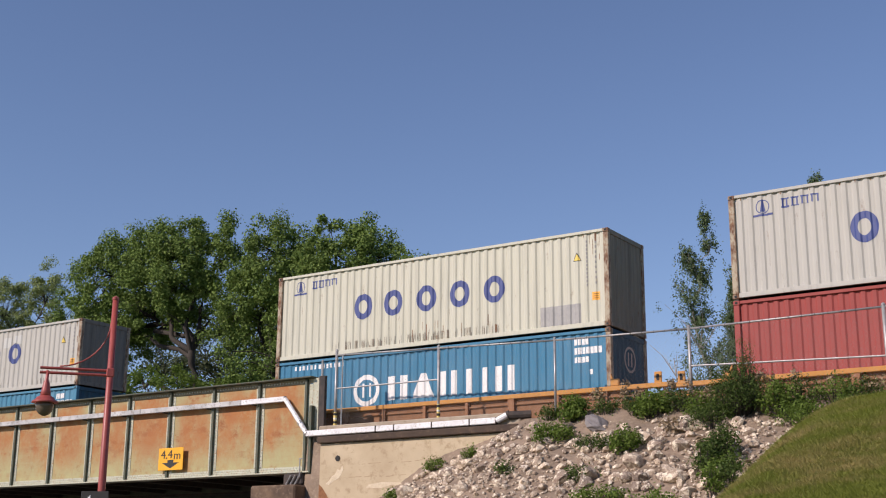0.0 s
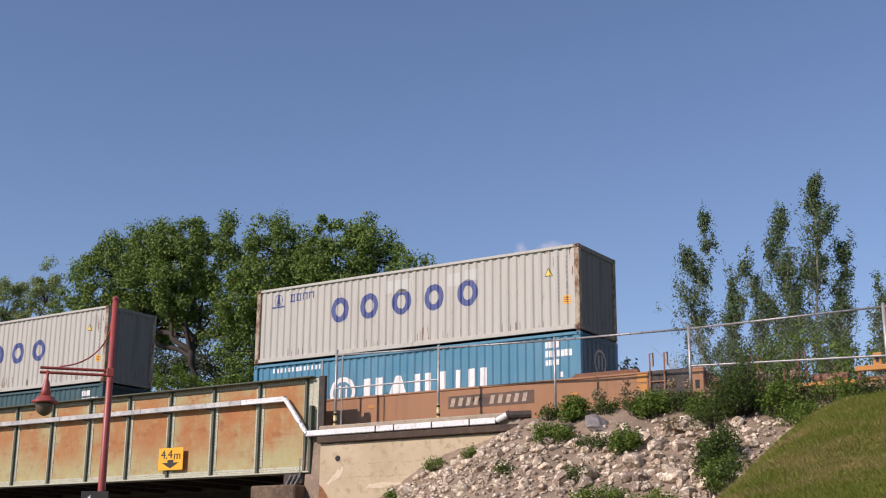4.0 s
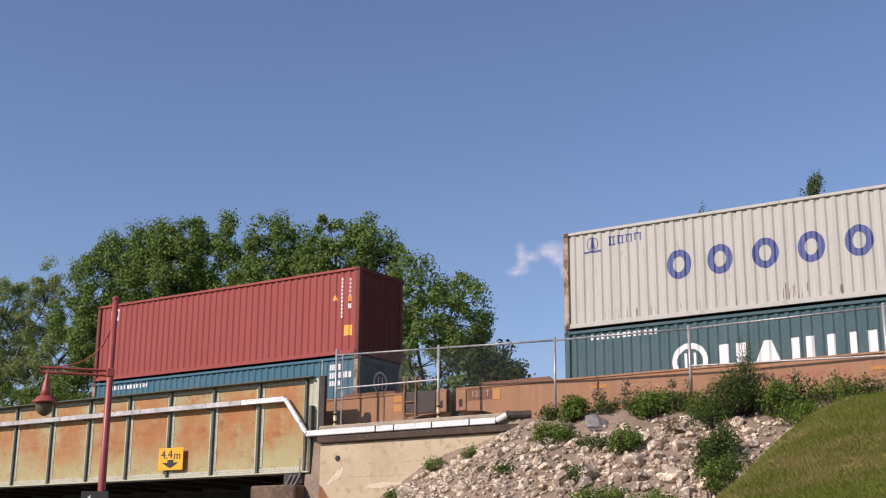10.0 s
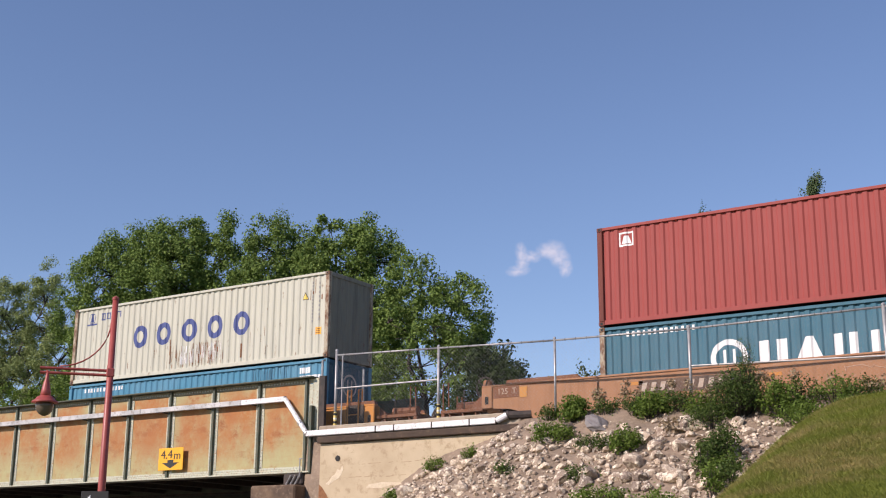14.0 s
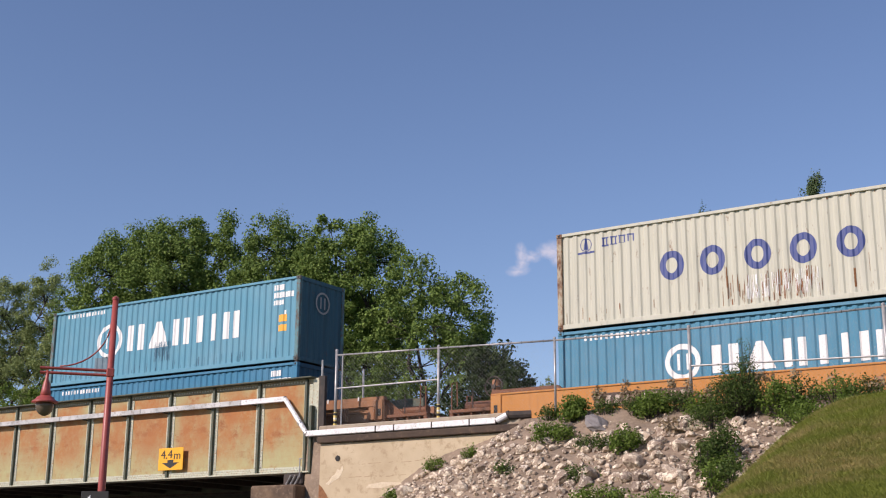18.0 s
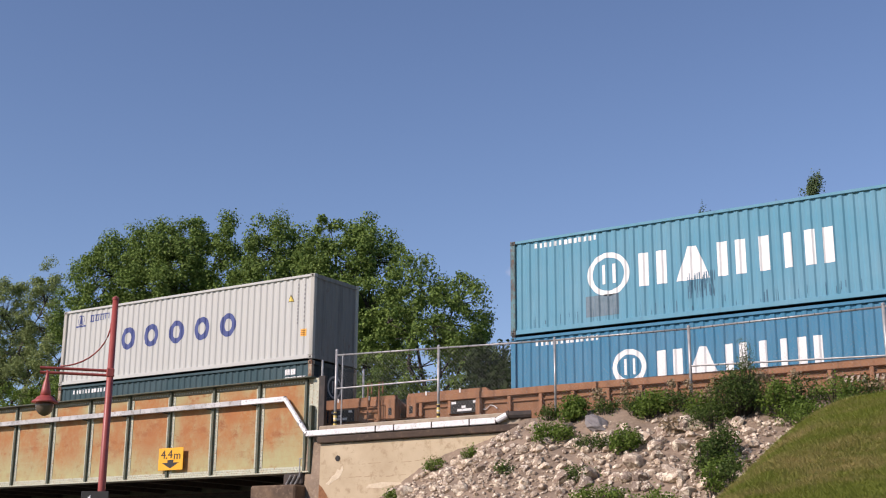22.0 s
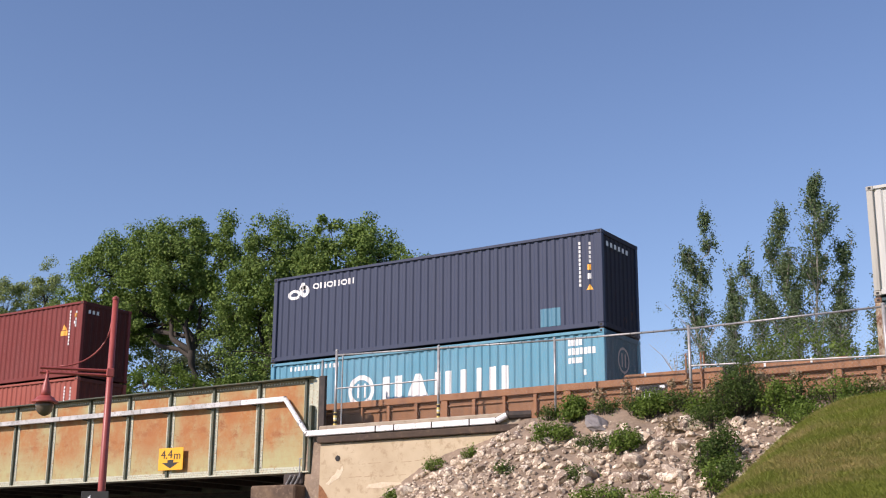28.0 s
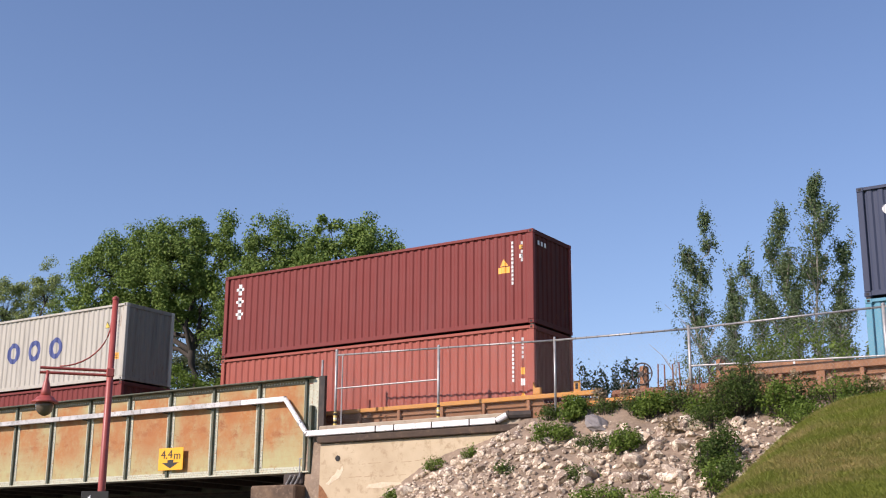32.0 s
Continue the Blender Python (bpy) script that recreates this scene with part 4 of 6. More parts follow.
def container(label, H, mat, frame_mat, style, patch=False, group="shipping containers", upper=False):
    """A forty foot box: corrugated panels in a frame of posts and rails."""
    c = thing("shipping_container", 0, 0, 0, label, "container", group)
    w = CW / 2
    side = lambda: sheet(HX + 0.13, -HX - 0.13, 0.15, H - 0.09).mesh("side_panel", mat)
    part("side_panel", shared(("side", H, mat.name), side), None, c, at=(0, FACE_Y, 0))
    far = part("side_panel", shared(("side", H, mat.name), side), None, c, at=(0, -FACE_Y, 0))
    far.rotation_euler = (0, 0, math.pi)
    end = lambda: turned(sheet(-w + 0.12, w - 0.12, 0.15, H - 0.11), Matrix.Rotation(radians(90), 4, "Z")).mesh("end_panel", shaded_grimy(mat))
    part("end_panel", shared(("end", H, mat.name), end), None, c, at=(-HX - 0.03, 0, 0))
    def door():
        s = Shape().box(HX + 0.02, HX + 0.07, 0.02, w - 0.12, 0.16, H - 0.12, 0.01)
        for k in range(4):
            s.box(HX + 0.005, HX + 0.02, 0.1, w - 0.2, 0.4 + 0.58 * k, 0.62 + 0.58 * k, 0.006)
        return s.mesh("door", mat)
    dm = shared(("door", H, mat.name), door)
    d1 = part("door", dm, None, c)
    d2 = part("door", dm, None, c, at=(0, -w + 0.1, 0))
    bar = shared(("bar", H), lambda: Shape().tube([(HX - 0.01, 0.3, 0.1), (HX - 0.01, 0.3, H - 0.08)], 0.02, 6).mesh("locking_bar", GALV))
    for d in (d1, d2):
        part("locking_bar", bar, None, d)
    part("roof", shared(("roof", mat.name), lambda: Shape().box(HX + 0.1, -HX - 0.1, -w + 0.06, w - 0.06, -0.05, -0.01, 0.01).mesh("roof", mat)), None, c, at=(0, 0, H))
    part("floor", shared("cfloor", lambda: Shape().box(HX + 0.1, -HX - 0.1, -w + 0.06, w - 0.06, 0.12, 0.15).mesh("floor", STEEL_DARK)), None, c)
    post = shared(("post", H, frame_mat.name), lambda: Shape().box(-0.08, 0.08, -0.07, 0.07, 0.12, H - 0.12, 0.015).mesh("corner_post", frame_mat))
    cast = shared(("cast", frame_mat.name), lambda: Shape().box(-0.089, 0.089, -0.081, 0.081, 0.0, 0.118, 0.012).box(-0.092, -0.088, -0.03, 0.03, 0.035, 0.085).mesh("corner_casting", frame_mat))
    # black plate on the casting for the darkness inside its hole
    hole = shared("hole", lambda: Shape().box(-0.035, 0.035, -0.003, 0.003, 0.03, 0.09).mesh("casting_hole", BLACK))
    for sx in (-1, 1):
        for sy in (-1, 1):
            part("corner_post", post, None, c, at=(sx * (CL / 2 - 0.085), sy * (w - 0.075), 0))
            for z in (0.0, H - 0.118):
                k = part("corner_casting", cast, None, c, at=(sx * (CL / 2 - 0.089), sy * (w - 0.081), z))
                if sy < 0:
                    part("casting_hole", hole, None, k, at=(0, -0.0825, 0))
    rail_b = shared(("rb", mat.name), lambda: Shape().box(HX + 0.18, -HX - 0.18, -0.03, 0.03, 0.02, 0.15, 0.008).mesh("bottom_rail", mat))
    rail_t = shared(("rt", mat.name), lambda: Shape().box(HX + 0.18, -HX - 0.18, -0.03, 0.03, -0.09, -0.005, 0.008).mesh("top_rail", mat))
    for sy in (-1, 1):
        part("bottom_rail", rail_b, None, c, at=(0, sy * (w - 0.035), 0))
        part("top_rail", rail_t, None, c, at=(0, sy * (w - 0.035), H))
    # leading sill and header share the end colour, with shade painted in
    lead_b = shared(("lb", mat.name), lambda: Shape().box(-0.05, 0.05, -w + 0.165, w - 0.165, 0.0, 0.14, 0.008).mesh("end_sill", shaded_grimy(mat)))
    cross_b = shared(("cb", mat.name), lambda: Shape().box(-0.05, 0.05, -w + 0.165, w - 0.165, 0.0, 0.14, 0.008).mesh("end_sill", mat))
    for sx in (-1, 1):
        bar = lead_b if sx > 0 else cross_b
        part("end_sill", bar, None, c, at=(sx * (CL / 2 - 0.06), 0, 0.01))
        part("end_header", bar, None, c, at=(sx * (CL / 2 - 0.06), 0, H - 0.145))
    if upper:
        lock = shared("lock", lambda: Shape().box(-0.06, 0.06, -0.05, 0.05, -0.056, -0.001, 0.01).mesh("twist_lock", STEEL_DARK))
        for sx in (-1, 1):
            for sy in (-1, 1):
                part("twist_lock", lock, None, c, at=(sx * (CL / 2 - 0.089), sy * (w - 0.081), 0))
    if style == "white":
        marks_white_line(c, patch, H)
    elif style == "blue":
        marks_blue_line(c, upper, patch)
    elif style:
        marks_plain(c, H, style)
    end_marks(c, style, H)
    return c


WHITE_OLD = paint("container_white_old", (0.54, 0.535, 0.43), rust=0.45, dirt=0.4, fade=0.3)
WHITE_MID = paint("container_white", (0.455, 0.445, 0.395), rust=0.4, dirt=0.3, fade=0.3)
WHITE_RUSTY = paint("container_white_rusty", (0.51, 0.505, 0.41), rust=0.75, dirt=0.4, fade=0.3)
WHITE_NEW = paint("container_white_clean", (0.50, 0.505, 0.47), rust=0.08, dirt=0.12, fade=0.2)
WHITE_DINGY = paint("container_white_dingy", (0.44, 0.42, 0.36), rust=0.3, dirt=0.5, fade=0.3)
BLUE = paint("container_blue", (0.04, 0.188, 0.31), rust=0.1, dirt=0.3, fade=0.25)
BLUE_FADED = paint("container_faded_blue", (0.062, 0.225, 0.335), rust=0.15, dirt=0.3, fade=0.4)
BLUE_PALE = paint("container_pale_blue", (0.098, 0.285, 0.385), rust=0.1, dirt=0.25, fade=0.35)
TEAL = paint("container_teal", (0.045, 0.14, 0.19), rust=0.1, dirt=0.3, fade=0.2)
TEAL_DARK = paint("container_grey_teal", (0.042, 0.098, 0.11), rust=0.1, dirt=0.35, fade=0.2)
GREEN_DARK = paint("container_dark_green", (0.035, 0.075, 0.085), rust=0.08, dirt=0.3, fade=0.2)
RED = paint("container_red", (0.31, 0.066, 0.056), rust=0.12, dirt=0.25, fade=0.07)
RED_DEEP = paint("container_deep_red", (0.185, 0.036, 0.031), rust=0.08, dirt=0.25, fade=0.07)
RED_SALMON = paint("container_faded_red", (0.32, 0.085, 0.06), rust=0.1, dirt=0.25, fade=0.15)
NAVY = paint("container_navy", (0.046, 0.058, 0.098), rust=0.05, dirt=0.25, fade=0.03)
FRAME_RUST = surface("frame_rusty", (0.40, 0.345, 0.25), (0.13, 0.055, 0.026), 2.2, (0.24, 0.11, 0.045), rough=0.75, stretch=(2.0, 2.0, 0.8), low=0.46, high=0.60)
FRAME_TEAL = surface("frame_rusty_teal", (0.10, 0.22, 0.24), (0.08, 0.07, 0.06), 2.0, (0.16, 0.065, 0.03), rough=0.75, stretch=(2.0, 2.0, 0.8), low=0.45, high=0.62)
FRAME_SPOTTED = paint("frame_spotted_white", (0.43, 0.42, 0.37), rust=0.95, dirt=0.7, fade=0.2, rough=0.75)
FRAME_RED = paint("frame_dull_red", (0.17, 0.05, 0.038), rust=0.8, dirt=0.6, fade=0.1, rough=0.75)
SILL_DARK = paint("sill_dark_brown", (0.20, 0.09, 0.05), rust=0.35, dirt=0.4, fade=0.1, rough=0.8)
SILL_BROWN = paint("sill_brown", (0.31, 0.15, 0.075), rust=0.9, dirt=1.0, fade=0.1, rough=0.75)
SILL_ORANGE = paint("sill_orange", (0.52, 0.22, 0.05), rust=0.35, dirt=0.3, fade=0.2, rough=0.65)
SILL_TAN = paint("sill_tan", (0.36, 0.18, 0.09), rust=0.5, dirt=0.5, fade=0.15, rough=0.75)
SILL_YELLOW = paint("sill_yellow", (0.54, 0.25, 0.06), rust=0.4, dirt=0.35, fade=0.2, rough=0.65)
SILL_PLATE = paint("sill_plate", (0.26, 0.128, 0.064), rust=0.4, dirt=0.6, fade=0.12, rough=0.8)

# ---- well cars ----
STACK_Z = 5.84
SIDE_Y = -CW / 2 - 0.24


def well_car(label, style, left, right, sill_top, colour, number=None, panels=(), ladder=True):
    """left, right: how far the sills run past the box; heights are above the floor of the well."""
    c = thing("well_car", 0, 0, 0, label, "freight wagon", "well cars of the train")
    a, b, top = HX - left, -HX + right, sill_top - STACK_Z
    flange = 0.2 if style == "ribbed" else 0.13
    for sy in (-1, 1):
        y0, y1 = (SIDE_Y, SIDE_Y + 0.17) if sy < 0 else (-SIDE_Y - 0.17, -SIDE_Y)
        if style == "smooth":
            lo = -0.35
            out = [(a, top - 0.6), (a + 0.9, top - 0.66), (a + 1.6, top - 0.85), (a + 2.0, lo), (b - 2.0, lo), (b - 1.6, top - 0.85), (b - 0.9, top - 0.66), (b, top - 0.6), (b, top), (a, top)]
            part("side_sill", Shape().prism(out, y0 + 0.03, y1), colour, c)
            part("top_chord", Shape().box(a, b, y0, y1 + 0.02, top + 0.004, top + 0.06, 0.012), colour, c)
        else:
            part("top_chord", Shape().box(a, b, y0, y1, top - flange, top, 0.015), colour, c)
            inset = 0.12
            yy = (y0 + inset, y1 - 0.02) if sy < 0 else (y0 + 0.02, y1 - inset)
            lo = -0.35
            a1, b1 = (a, b) if style == "ribbed" else (HX - 0.4, -HX + 0.4)
            k = 1.0 if style == "ribbed" else 0.5
            out = [(a1 + 0.05, top - 0.6), (a1 + 0.9 * k, top - 0.66), (a1 + 1.6 * k, top - 0.8), (a1 + 2.0 * k, lo), (b1 - 2.0 * k, lo), (b1 - 1.6 * k, top - 0.8), (b1 - 0.9 * k, top - 0.66), (b1 - 0.05, top - 0.6), (b1 - 0.05, top - flange - 0.004), (a1 + 0.05, top - flange - 0.004)]
            part("side_plate", Shape().prism(out, *yy), SILL_PLATE, c)
            part("stringer", Shape().tube([(a + 0.2, yy[0] - 0.03 * (1 if sy < 0 else -3), top - flange - 0.16), (b - 0.2, yy[0] - 0.03 * (1 if sy < 0 else -3), top - flange - 0.16)], 0.025, 6), SILL_PLATE, c)
            gap = 1.02 if style == "ribbed" else 1.55
            n = max(2, int(round((b1 - a1 - 1.0) / gap)))
            for i in range(n + 1):
                x = a1 + 0.5 + (b1 - a1 - 1.0) * i / n
                wd = 0.11 if i % 4 == 2 else 0.055
                low = lo if min(x - a1, b1 - x) > 2.0 * k else top - 0.6
                part("rib", Shape().box(x - wd, x + wd, y0 + 0.015, y1 - 0.01, low, top - flange - 0.003, 0.01), colour if style == "ribbed" else SILL_BROWN, c)
        for x0, x1 in ((a, a + min(2.9, left + 0.2)), (b - min(2.9, right + 0.2), b)) if style != "smooth" or left < 3 else ((a + 0.8, a + 3.2), (b - 3.9, b - 1.86)):
            if style != "yellow":
                zr = top + (0.064 if style == "smooth" else 0.004)
                out = [(x0, zr), (x1, zr), (x1 - (0.04 if x0 > 0 else 0.12), zr + 0.1), (x0 + (0.12 if x0 > 0 else 0.04), zr + 0.1)]
                part("raised_end", Shape().prism(out, y0 + 0.02, y1), SILL_DARK if style == "smooth" else colour, c)
                if style == "ribbed" and sy < 0:
                    for xr in (x0 + 0.7, x0 + 1.9):
                        part("reflector", Shape().box(xr - 0.025, xr + 0.025, y0 + 0.008, y0 + 0.018, zr + 0.005, zr + 0.13), MARK_WHITE, c)
    part("well_floor", Shape().box(HX - 0.3, -HX + 0.3, -1.1, 1.1, -0.16, -0.01, 0.02), SILL_PLATE, c)
    w = -SIDE_Y - 0.2
    for sgn, e in ((-1, a), (1, b)):
        inner = HX - 0.25 if sgn < 0 else -HX + 0.25
        x0, x1 = min(e, inner), max(e, inner)
        part("bulkhead", Shape().box(*((inner - 0.1, inner - 0.02) if sgn < 0 else (inner + 0.02, inner + 0.1)), -w, w, -0.15, 0.5, 0.01), colour, c)
        part("end_deck", Shape().box(x0 + 0.02, x1 - 0.02, -0.55, 0.55, 0.38, 0.62, 0.02), SILL_PLATE, c)
        part("bolster", Shape().box(*((e + 0.05, e + 0.5) if sgn < 0 else (e - 0.5, e - 0.05)), -w, w, 0.36, 0.58, 0.03), colour, c)
        if style != "yellow":
            post = part("end_post", Shape().box(*((e, e + 0.36) if sgn < 0 else (e - 0.36, e)), SIDE_Y - 0.012, SIDE_Y + 0.3, top - 0.62, top + 0.003, 0.02), colour, c)
            # slot is a black plate on the post, its inner shade as colour
            part("slot", Shape().box(e - sgn * 0.18 - 0.06, e - sgn * 0.18 + 0.06, SIDE_Y - 0.018, SIDE_Y - 0.013, top - 0.5, top - 0.28), BLACK, post)
            part("gusset", Shape().prism([(e, top - 0.05), (e + sgn * 0.5, top - 0.42), (e + sgn * 0.5, top - 0.55), (e, top - 0.6)], SIDE_Y + 0.3, SIDE_Y + 0.36), SILL_DARK, c)
            if sgn > 0 and ladder:
                eo, e = e, (e - 0.5 if style == "smooth" and left > 3 else e)
                for k in range(2):
                    part("ladder_rail", Shape().tube([(e - 1.0 + 0.42 * k, SIDE_Y - 0.05, top - 0.75), (e - 1.0 + 0.42 * k, SIDE_Y - 0.05, top + 0.52), (e - 0.97 + 0.42 * k, SIDE_Y + 0.1, top + 0.56), (e - 0.97 + 0.42 * k, SIDE_Y + 0.1, top + 0.2)], 0.024, 6), colour, c)
                    part("rung", Shape().tube([(e - 1.0, SIDE_Y - 0.05, top - 0.6 + 0.36 * k), (e - 0.58, SIDE_Y - 0.05, top - 0.6 + 0.36 * k)], 0.018, 6), colour, c)
                    if style == "smooth":
                        part("orange_plate", Shape().box(e - 1.42, e - 1.12, SIDE_Y + 0.018, SIDE_Y + 0.028, top - 0.5 + 0.28 * k, top - 0.28 + 0.28 * k), SILL_YELLOW, c)
                if style == "smooth":
                    # dark sheet on the sill stands in for the shadowed ladder opening
                    part("ladder_panel", Shape().box(e - 1.08, eo - 0.4, SIDE_Y - 0.012, SIDE_Y + 0.026, top - 0.6, top + 0.062, 0.01), STEEL_DARK, c, "flat dark panel for the shaded recess behind the ladder")
                e = eo
        else:
            part("guide_block", Shape().box(*sorted((-sgn * HX + sgn * 0.05, -sgn * HX + sgn * 0.3)), SIDE_Y + 0.02, SIDE_Y + 0.14, top, top + 0.2, 0.02), colour, c)
            part("guide_horn", Shape().prism([(-sgn * HX + sgn * 0.05, top + 0.2), (-sgn * HX + sgn * 0.12, top + 0.2), (-sgn * HX + sgn * 0.05, top + 0.36)], SIDE_Y + 0.04, SIDE_Y + 0.12), colour, c)
            xo = -sgn * HX + sgn * 1.45
            lug = part("lug_plate", Shape().box(xo - 0.11, xo + 0.11, SIDE_Y + 0.03, SIDE_Y + 0.08, top - 0.02, top + 0.3, 0.02), colour, c)
            # black plate again, for the shade within the lug's slot
            part("slot", Shape().box(xo - 0.04, xo + 0.04, SIDE_Y + 0.02, SIDE_Y + 0.028, top + 0.06, top + 0.23), BLACK, lug)
            part("hanger", Shape().box(xo - 0.5, xo - 0.42, SIDE_Y + 0.05, SIDE_Y + 0.12, top - 0.5, top - 0.13), SILL_DARK, c)
        part("pipe_stub", Shape().tube([(e - sgn * 0.3, SIDE_Y + 0.25, 0.55), (e + sgn * 0.35, SIDE_Y + 0.4, 0.5)], 0.035, 6), STEEL_DARK, c)
    if style == "ribbed":
        for xp in [{"lead": b - 2.65, "trail": a + 1.5}[k] for k in panels]:
            yp = SIDE_Y + 0.03
            panel = part("stencil_panel", Shape().box(xp, xp + 1.15, yp, yp + 0.06, top - 0.6, top - 0.23, 0.01), BLACK, c, "black stencil panel with white marks")
            bars = Shape()
            for px, pz, pw in ((0.1, -0.32, 0.16), (0.85, -0.32, 0.14), (0.3, -0.54, 0.5), (0.45, -0.45, 0.14)):
                bars.face(*[(xp + px + u * pw, yp - 0.004, top + pz + w) for u, w in ((0, 0), (1, 0), (1, 0.07), (0, 0.07))])
            tagged(part("stencil_mark", bars, MARK_WHITE, panel), kind="stuff")
    if style == "smooth" and left > 3:
        # load stencil at the trailing end
        face = SIDE_Y + 0.02
        part("load_panel", Shape().box(a + 0.38, a + 1.22, face, face + 0.05, top - 0.34, top + 0.04, 0.008), SILL_DARK, c, "dark brown panel with a pale load stencil")
        for ch, dx in (("125", 0.7), ("T", 1.08)):
            letters(ch, 0.24, STENCIL, c, (a + dx, face - 0.004, top - 0.16), name="load_stencil")
        part("tan_plate", Shape().box(a + 1.26, a + 1.5, face - 0.004, face + 0.02, top - 0.36, top - 0.06), SILL_YELLOW, c)
    if number is not None:
        # car number, as plain bars
        y = SIDE_Y + (0.014 if style == "smooth" else 0.085)
        h, step = (0.12, 0.27) if style == "smooth" else (0.1, 0.15)
        zc = top - (0.36 if style == "smooth" else 0.44)
        if style == "smooth":
            part("stencil_panel", Shape().box(number, number + 2.9, y + 0.006, y + 0.08, zc - 0.19, zc + 0.19, 0.006), FADED_BAND, c, "faded dark band with pale stencilled marks")
        num = Shape()
        for i in range(10):
            if i != 4:
                x = number + 0.1 + step * i
                num.face(*[(x + p * step * 0.5 + 0.03 * q, y, zc + q * h) for p, q in ((0, -1), (1, -1), (1, 1), (0, 1))])
        tagged(part("number_block", num, STENCIL, c), kind="stuff")
    return c


def scribble(c, x0, x1, zc, h, seed, material, y, r=0.011):
    """A wandering painted line on the sill."""
    rnd = random.Random(seed)
    n = int((x1 - x0) / 0.11)
    pts = [(x0 + (x1 - x0) * i / n + rnd.uniform(-0.12, 0.12), y, zc + rnd.uniform(-h, h)) for i in range(n + 1)]
    tagged(part("scribble", Shape().tube(pts, r, 4), material, c), "thin painted scribble", kind="stuff")


def end_platform(c, sgn, base, length, colour, wheel=False, top=0.52):
    """The walkway, ladder, rails and coupler at the outer end of a car."""
    x0, x1 = (base, base + length) if sgn > 0 else (base - length, base)
    w = -SIDE_Y - 0.1
    part("walkway", Shape().box(x0, x1, -w, -w + 0.75, top - 0.1, top, 0.015), colour, c)
    for k in range(3):
        xk = x0 + (x1 - x0) * (0.2 + 0.3 * k)
        part("walkway_bracket", Shape().box(xk - 0.025, xk + 0.025, -w + 0.05, -w + 0.6, top - 0.34, top - 0.104), SILL_DARK, c)
    part("brake_pipe", Shape().tube([(x0, -0.62, top - 0.3), (0.5 * (x0 + x1), -0.66, top - 0.2), (x1, -0.62, top - 0.3)], 0.03, 6), STEEL_DARK, c)
    part("air_reservoir", Shape().tube([(x0 + 0.25, -0.75, top + 0.16), (x1 - 0.35, -0.75, top + 0.16)], 0.13, 10), SILL_DARK, c)
    part("end_sill", Shape().box(*((x1 - 0.14, x1) if sgn > 0 else (x0, x0 + 0.14)), -w + 0.02, w, top - 0.32, top - 0.02, 0.02), SILL_DARK, c)
    xe = x1 - 0.07 if sgn > 0 else x0 + 0.07
    for y in (-w + 0.05, w - 0.05):
        part("handrail", Shape().tube([(xe, y, top), (xe, y, top + 0.78), (xe - sgn * 0.18, y, top + 0.82), (xe - sgn * 0.2, y, top + 0.1)], 0.02, 6), SILL_DARK, c)
    for k in range(2):
        part("ladder_rung", Shape().tube([(xe - sgn * 0.5, -w + 0.02, top - 0.25 - 0.28 * k), (xe - sgn * 0.05, -w + 0.02, top - 0.25 - 0.28 * k)], 0.018, 6), STEEL_DARK, c)
    part("grab_iron", Shape().tube([(xe - sgn * 0.75, -w + 0.03, top), (xe - sgn * 0.75, -w + 0.03, top + 0.6)], 0.016, 6), STEEL_DARK, c)
    part("coupler", Shape().box(*sorted((xe, xe + sgn * 0.75)), -0.16, 0.16, -0.02, 0.26, 0.05), STEEL_DARK, c)
    part("knuckle", Shape().box(*sorted((xe + sgn * 0.68, xe + sgn * 0.95)), -0.22, 0.1, 0.0, 0.24, 0.06), STEEL_DARK, c)
    part("air_hose", Shape().tube([(xe, -0.4, 0.1), (xe + sgn * 0.3, -0.42, -0.1), (xe + sgn * 0.7, -0.35, -0.05)], 0.03, 6), BLACK, c)
    if wheel:
        yw, zw, xw = -0.55, top + 0.72, xe - sgn * 1.0
        hub = part("brake_housing", Shape().box(xw - 0.1, xw + 0.12, yw + 0.02, yw + 0.24, top + 0.1, top + 0.95, 0.04), SILL_BROWN, c)
        bw = Shape()
        ring = [(xw + 0.3 * math.cos(t), yw, zw + 0.3 * math.sin(t)) for t in [2 * math.pi * k / 20 for k in range(21)]]
        bw.tube(ring, 0.022, 6, False)
        for k in range(5):
            t = 2 * math.pi * k / 5
            bw.tube([(xw, yw, zw), (xw + 0.3 * math.cos(t), yw, zw + 0.3 * math.sin(t))], 0.018, 5)
        bw.tube([(xw, yw - 0.03, zw), (xw, yw + 0.05, zw)], 0.07, 8)
        part("brake_wheel", bw, STEEL_DARK, c, "dark spoked hand brake wheel")


